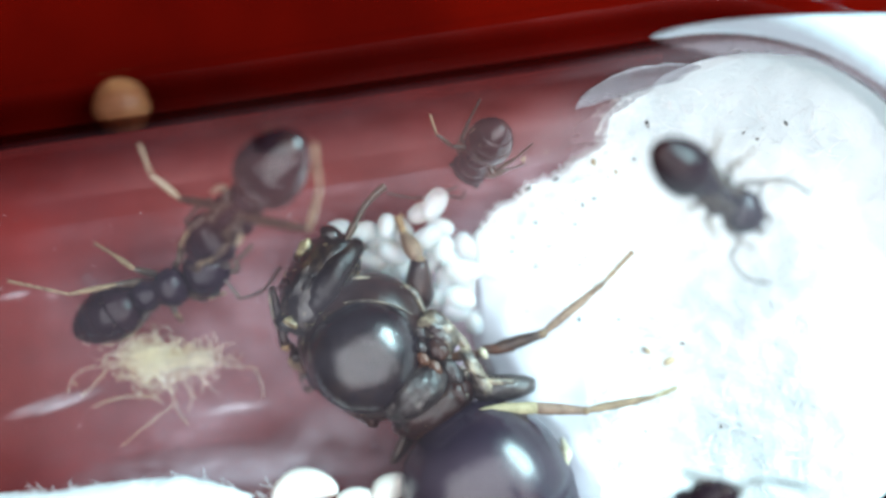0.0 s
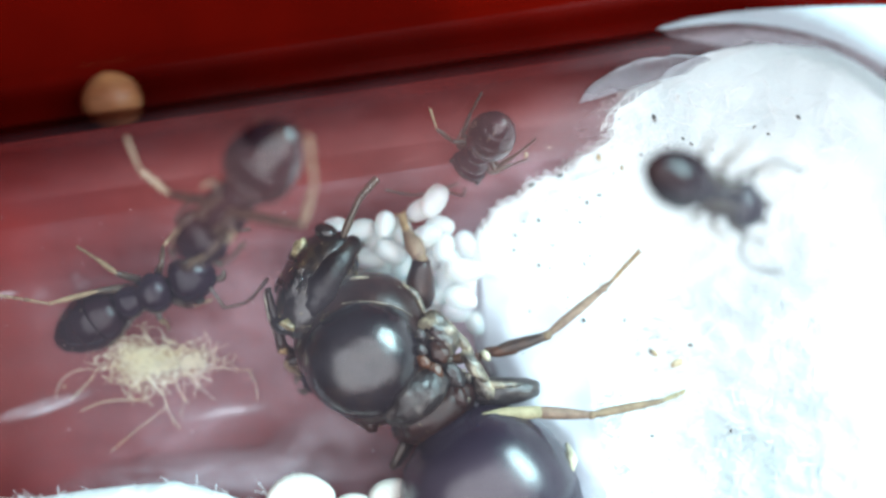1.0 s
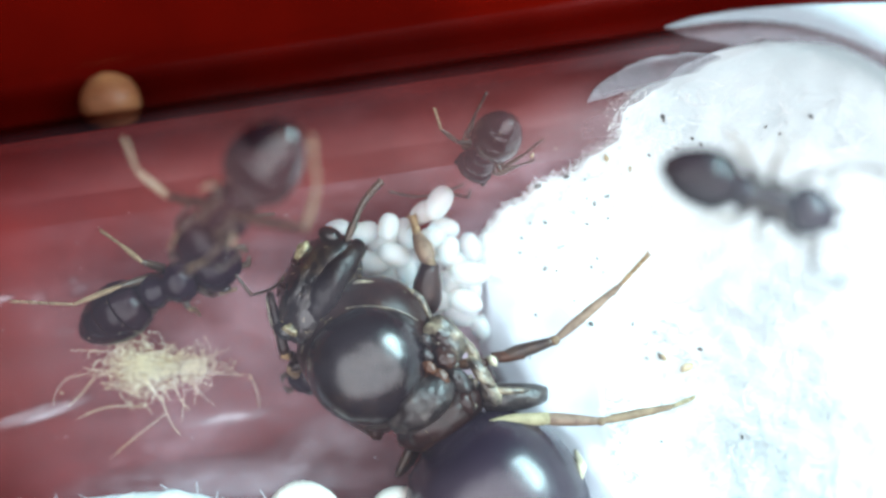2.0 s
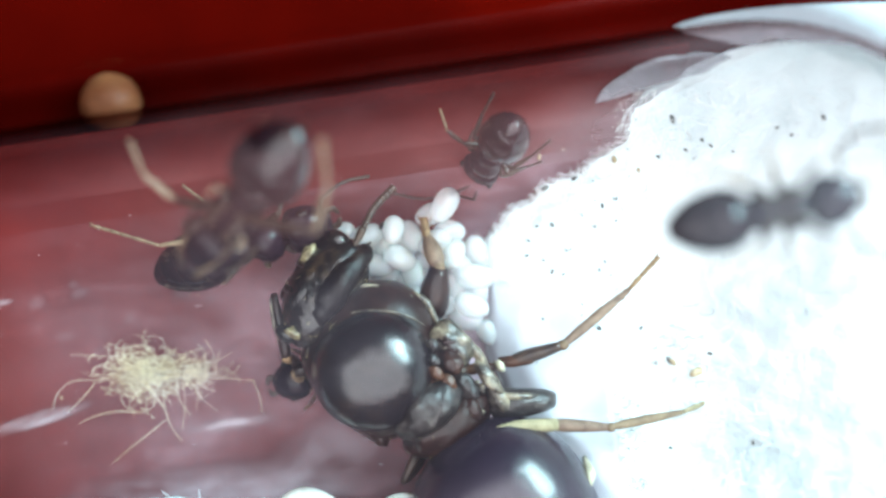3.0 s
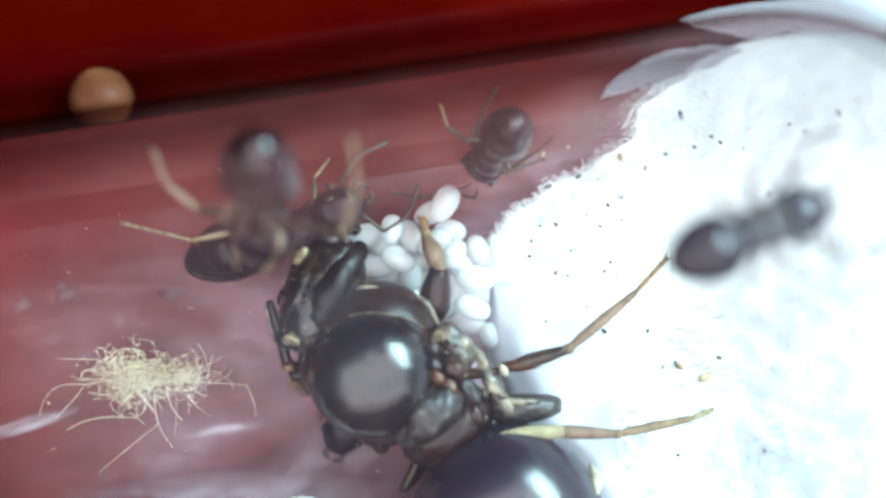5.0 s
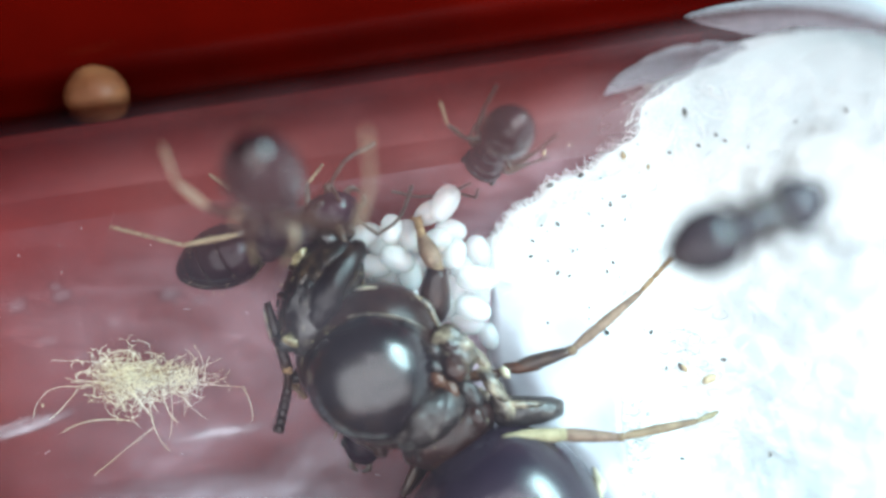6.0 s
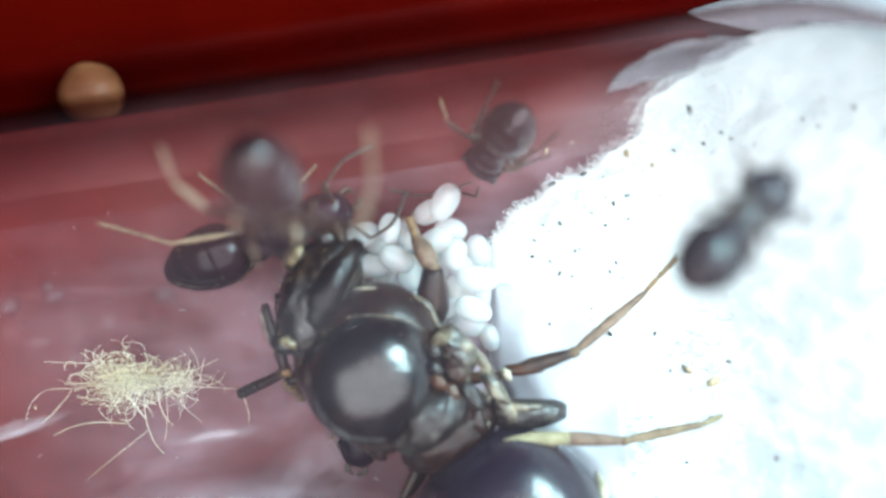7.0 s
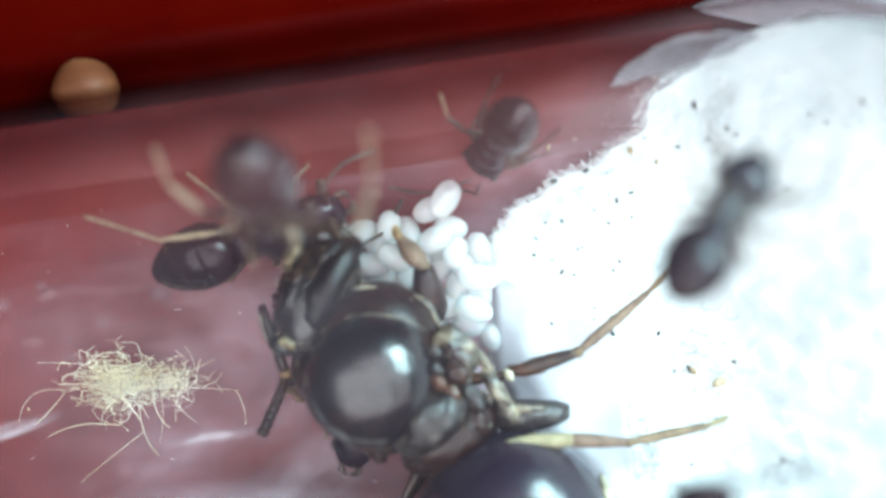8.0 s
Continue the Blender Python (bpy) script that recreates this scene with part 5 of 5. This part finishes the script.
def motions():
    # the worker by the fibre backs off, then runs up beside the queen's head
    walk(worker_a, [
        (0.0, stand(-4.67, -0.50, 21.0)), (0.5, stand(-4.73, -0.55, 21.5)), (1.0, stand(-4.79, -0.61, 22.0)), (1.5, stand(-4.84, -0.67, 23.0)), (1.8, stand(-4.67, -0.55, 24.0)),
        (2.4, stand(-3.72, 0.10, 24.0)), (2.8, stand(-3.27, 0.40, 17.0)), (3.2, stand(-2.95, 0.52, 16.0)), (3.6, stand(-2.52, 0.75, 16.0)), (4.0, stand(-2.47, 0.80, 16.0)), (4.7, stand(-2.52, 0.68, 16.0)),
        (5.8, stand(-2.60, 0.52, 16.0)), (7.0, stand(-2.70, 0.50, 15.0)), (8.0, stand(-2.79, 0.48, 14.0))])
    for k, (name, leg) in enumerate(legs_a.items()):
        hip = ((0.45, 0.27, 0.10)[k // 2], 0.14 * (1, -1)[k % 2], 0.38)
        sgn = (1, -1)[(k + k // 2) % 2]
        walk(leg, [(0.0, about(hip)), (0.7, about(hip, 0, 0, 5 * sgn)), (1.5, about(hip, 0, 0, -4 * sgn)), (1.9, about(hip, 0, 0, 16 * sgn)), (2.2, about(hip, 0, 0, -16 * sgn)),
                   (2.5, about(hip, 0, 0, 14 * sgn)), (2.8, about(hip, 0, 0, -12 * sgn)), (3.2, about(hip, 0, 0, 10 * sgn)), (3.6, about(hip, 0, 0, -5 * sgn)), (5.0, about(hip, 0, 0, 3 * sgn)), (8.0, about(hip))])
    walk(head_a, [(0.0, about((0.64, 0, 0.5))), (1.5, about((0.64, 0, 0.5), 0, 0, -6)), (3.0, about((0.64, 0, 0.5))), (4.0, about((0.64, 0, 0.5), 0, 0, 10)), (6.0, about((0.64, 0, 0.5), 0, 0, 22)), (8.0, about((0.64, 0, 0.5), 0, 0, 14))])
    # the worker under the upper glass shifts its grip
    grip = [(0.0, hang(-2.04, 0.94, 5.45, 222, -38, 0.96)), (1.5, hang(-2.05, 0.96, 5.45, 223, -38, 0.96)), (3.5, hang(-2.00, 0.98, 5.45, 227, -42, 0.96)), (4.5, hang(-2.06, 0.90, 5.45, 245, -56, 0.96)),
            (6.0, hang(-1.99, 0.83, 5.45, 262, -68, 0.96)), (8.0, hang(-1.97, 0.73, 5.45, 266, -70, 0.96))]
    walk(worker_b, grip)
    # its hind feet keep their hold on the glass while the body swings
    for name, hip in (("hindR", (0.10, -0.13, 0.38)), ("middleL", (0.27, 0.15, 0.38))):
        p = Matrix.Translation(Vector(hip) * MM)
        walk(legs_b[name], [(t, p @ (m.to_3x3().inverted() @ grip[0][1].to_3x3()).to_4x4() @ p.inverted()) for t, m in grip])
    # the worker on the cotton
    walk(worker_d, [
        (0.0, stand(3.22, 0.70, -25, 0.38, True, -38, 0.3)), (0.5, stand(3.14, 0.63, -21, 0.39, True, -40, 0.3)), (1.0, stand(3.09, 0.65, -11, 0.39, True, -41, 0.3)),
        (1.7, stand(3.21, 0.66, -19, 0.26, True, -21, 0.3)), (2.8, stand(3.09, 0.53, 7, 0.10, True, -0, 0.3)),
        (3.3, stand(3.07, 0.39, 15, 0.10, True, -0, 0.3)), (3.8, stand(3.03, 0.34, 26, 0.10, True, -0, 0.3)), (4.3, stand(2.94, 0.34, 32, 0.10, True, -0, 0.3)),
        (4.7, stand(2.96, 0.32, 22, 0.23, True, -16, 0.3)), (5.8, stand(2.86, 0.38, 24, 0.29, True, -26, 0.3)), (6.3, stand(2.89, 0.44, 22, 0.26, True, -21, 0.3)),
        (6.8, stand(2.89, 0.39, 28, 0.26, True, -21, 0.3)), (7.0, stand(2.71, 0.46, 44, 0.35, True, -33, 0.3)), (7.3, stand(2.52, 0.57, 58, 0.28, True, -23, 0.3)),
        (7.5, stand(2.52, 0.70, 60, 0.30, True, -20, 0.3)), (7.7, stand(2.48, 0.60, 60, 0.32, True, -24, 0.3)), (8.0, stand(2.44, 0.46, 54, 0.34, True, -28, 0.3)),])
    walk(worker_e, [(0.0, stand(2.85, -3.66, 80, 0, True)), (0.5, stand(3.25, -4.2, 70, 0, True)), (2.0, stand(3.0, -4.5, 10, 0, True)),
                    (6.5, stand(2.5, -4.5, 10, 0, True)), (7.5, stand(2.15, -3.9, 70, 0, True)), (8.0, stand(2.05, -3.12, 85, 0, True))])
    # the worker beneath the queen peers out, first at her neck, then at her flank
    walk(worker_f, [(0.0, stand(-1.15, -1.7, 205)), (1.5, stand(-1.2, -1.65, 205)), (2.2, stand(-1.5, -1.6, 200)), (2.8, stand(-1.65, -1.68, 195)), (3.4, stand(-1.5, -1.75, 200)), (4.7, stand(-1.3, -1.9, 235)),
                    (5.8, stand(-1.15, -1.95, 262)), (8.0, stand(-1.18, -1.92, 258))])
    # the queen barely shifts; her head, antennae and foreleg do
    walk(queen, [(0.0, pose(-1.153 * MM, -1.485 * MM, 0.1 * MM, 0, 0, 127)), (3.0, pose(-1.113 * MM, -1.50 * MM, 0.1 * MM, 0, 0, 127)), (8.0, pose(-1.07 * MM, -1.50 * MM, 0.1 * MM, 0, 0, 127))])
    neck = (1.1, 0.05, 1.3)
    walk(queen_head, [(0.0, about(neck)), (1.5, about(neck, 0, 0, 2)), (3.5, about(neck, 0, 0, -2)), (4.5, about(neck, 0, 0, 2)), (6.5, about(neck, 0, 3, 5)), (8.0, about(neck, 0, 3, 7))])
    f = (0.0, -0.95, 0.9)
    walk(queen_legs["front"], [(0.0, about(f)), (1.5, about(f, 0, 0, -4)), (3.0, about(f, 0, 0, -9)), (4.5, about(f, 0, 0, -8)), (5.8, about(f, 0, 0, -6)), (6.5, about(f, 0, 0, -1)), (7.2, about(f, 0, 0, 0)), (8.0, about(f, 0, 0, 10))])
    a = (1.47, -0.72, 1.42)
    out, under = (0.33, -0.96, -0.22), (0.9, -0.35, -0.6)
    low = aim(a, out, under)
    walk(scape_r, [(0.0, about(a)), (1.5, about(a, 0, 0, 4)), (3.2, about(a, 0, 0, 2)), (3.45, low), (8.0, low)])
    e = (0.76, 1.00, 1.20)
    fun = next(c for c in scape_l.children if c.name.startswith("funiculus"))
    base = (-0.82, 0.33, -0.20)

    def pointing(x, y, z):
        return aim(e, base, pose(0, 0, 0, 0, 0, -127).to_3x3() @ Vector((x, y, z)))

    tucked = pointing(0.1, -0.3, -1.0)
    walk(fun, [(0.0, tucked), (5.8, tucked), (6.0, pointing(-0.25, -1.0, -0.2)), (6.2, pointing(-0.35, -1.0, -0.2)), (6.45, tucked), (6.8, tucked), (7.0, pointing(-0.8, -0.3, -0.5)), (7.2, pointing(-0.5, -1.0, -0.2)),
               (7.5, pointing(-0.45, -1.0, -0.2)), (7.8, pointing(-0.1, -1.0, -0.2)), (8.0, pointing(-0.55, -1.0, -0.2))])


motions()
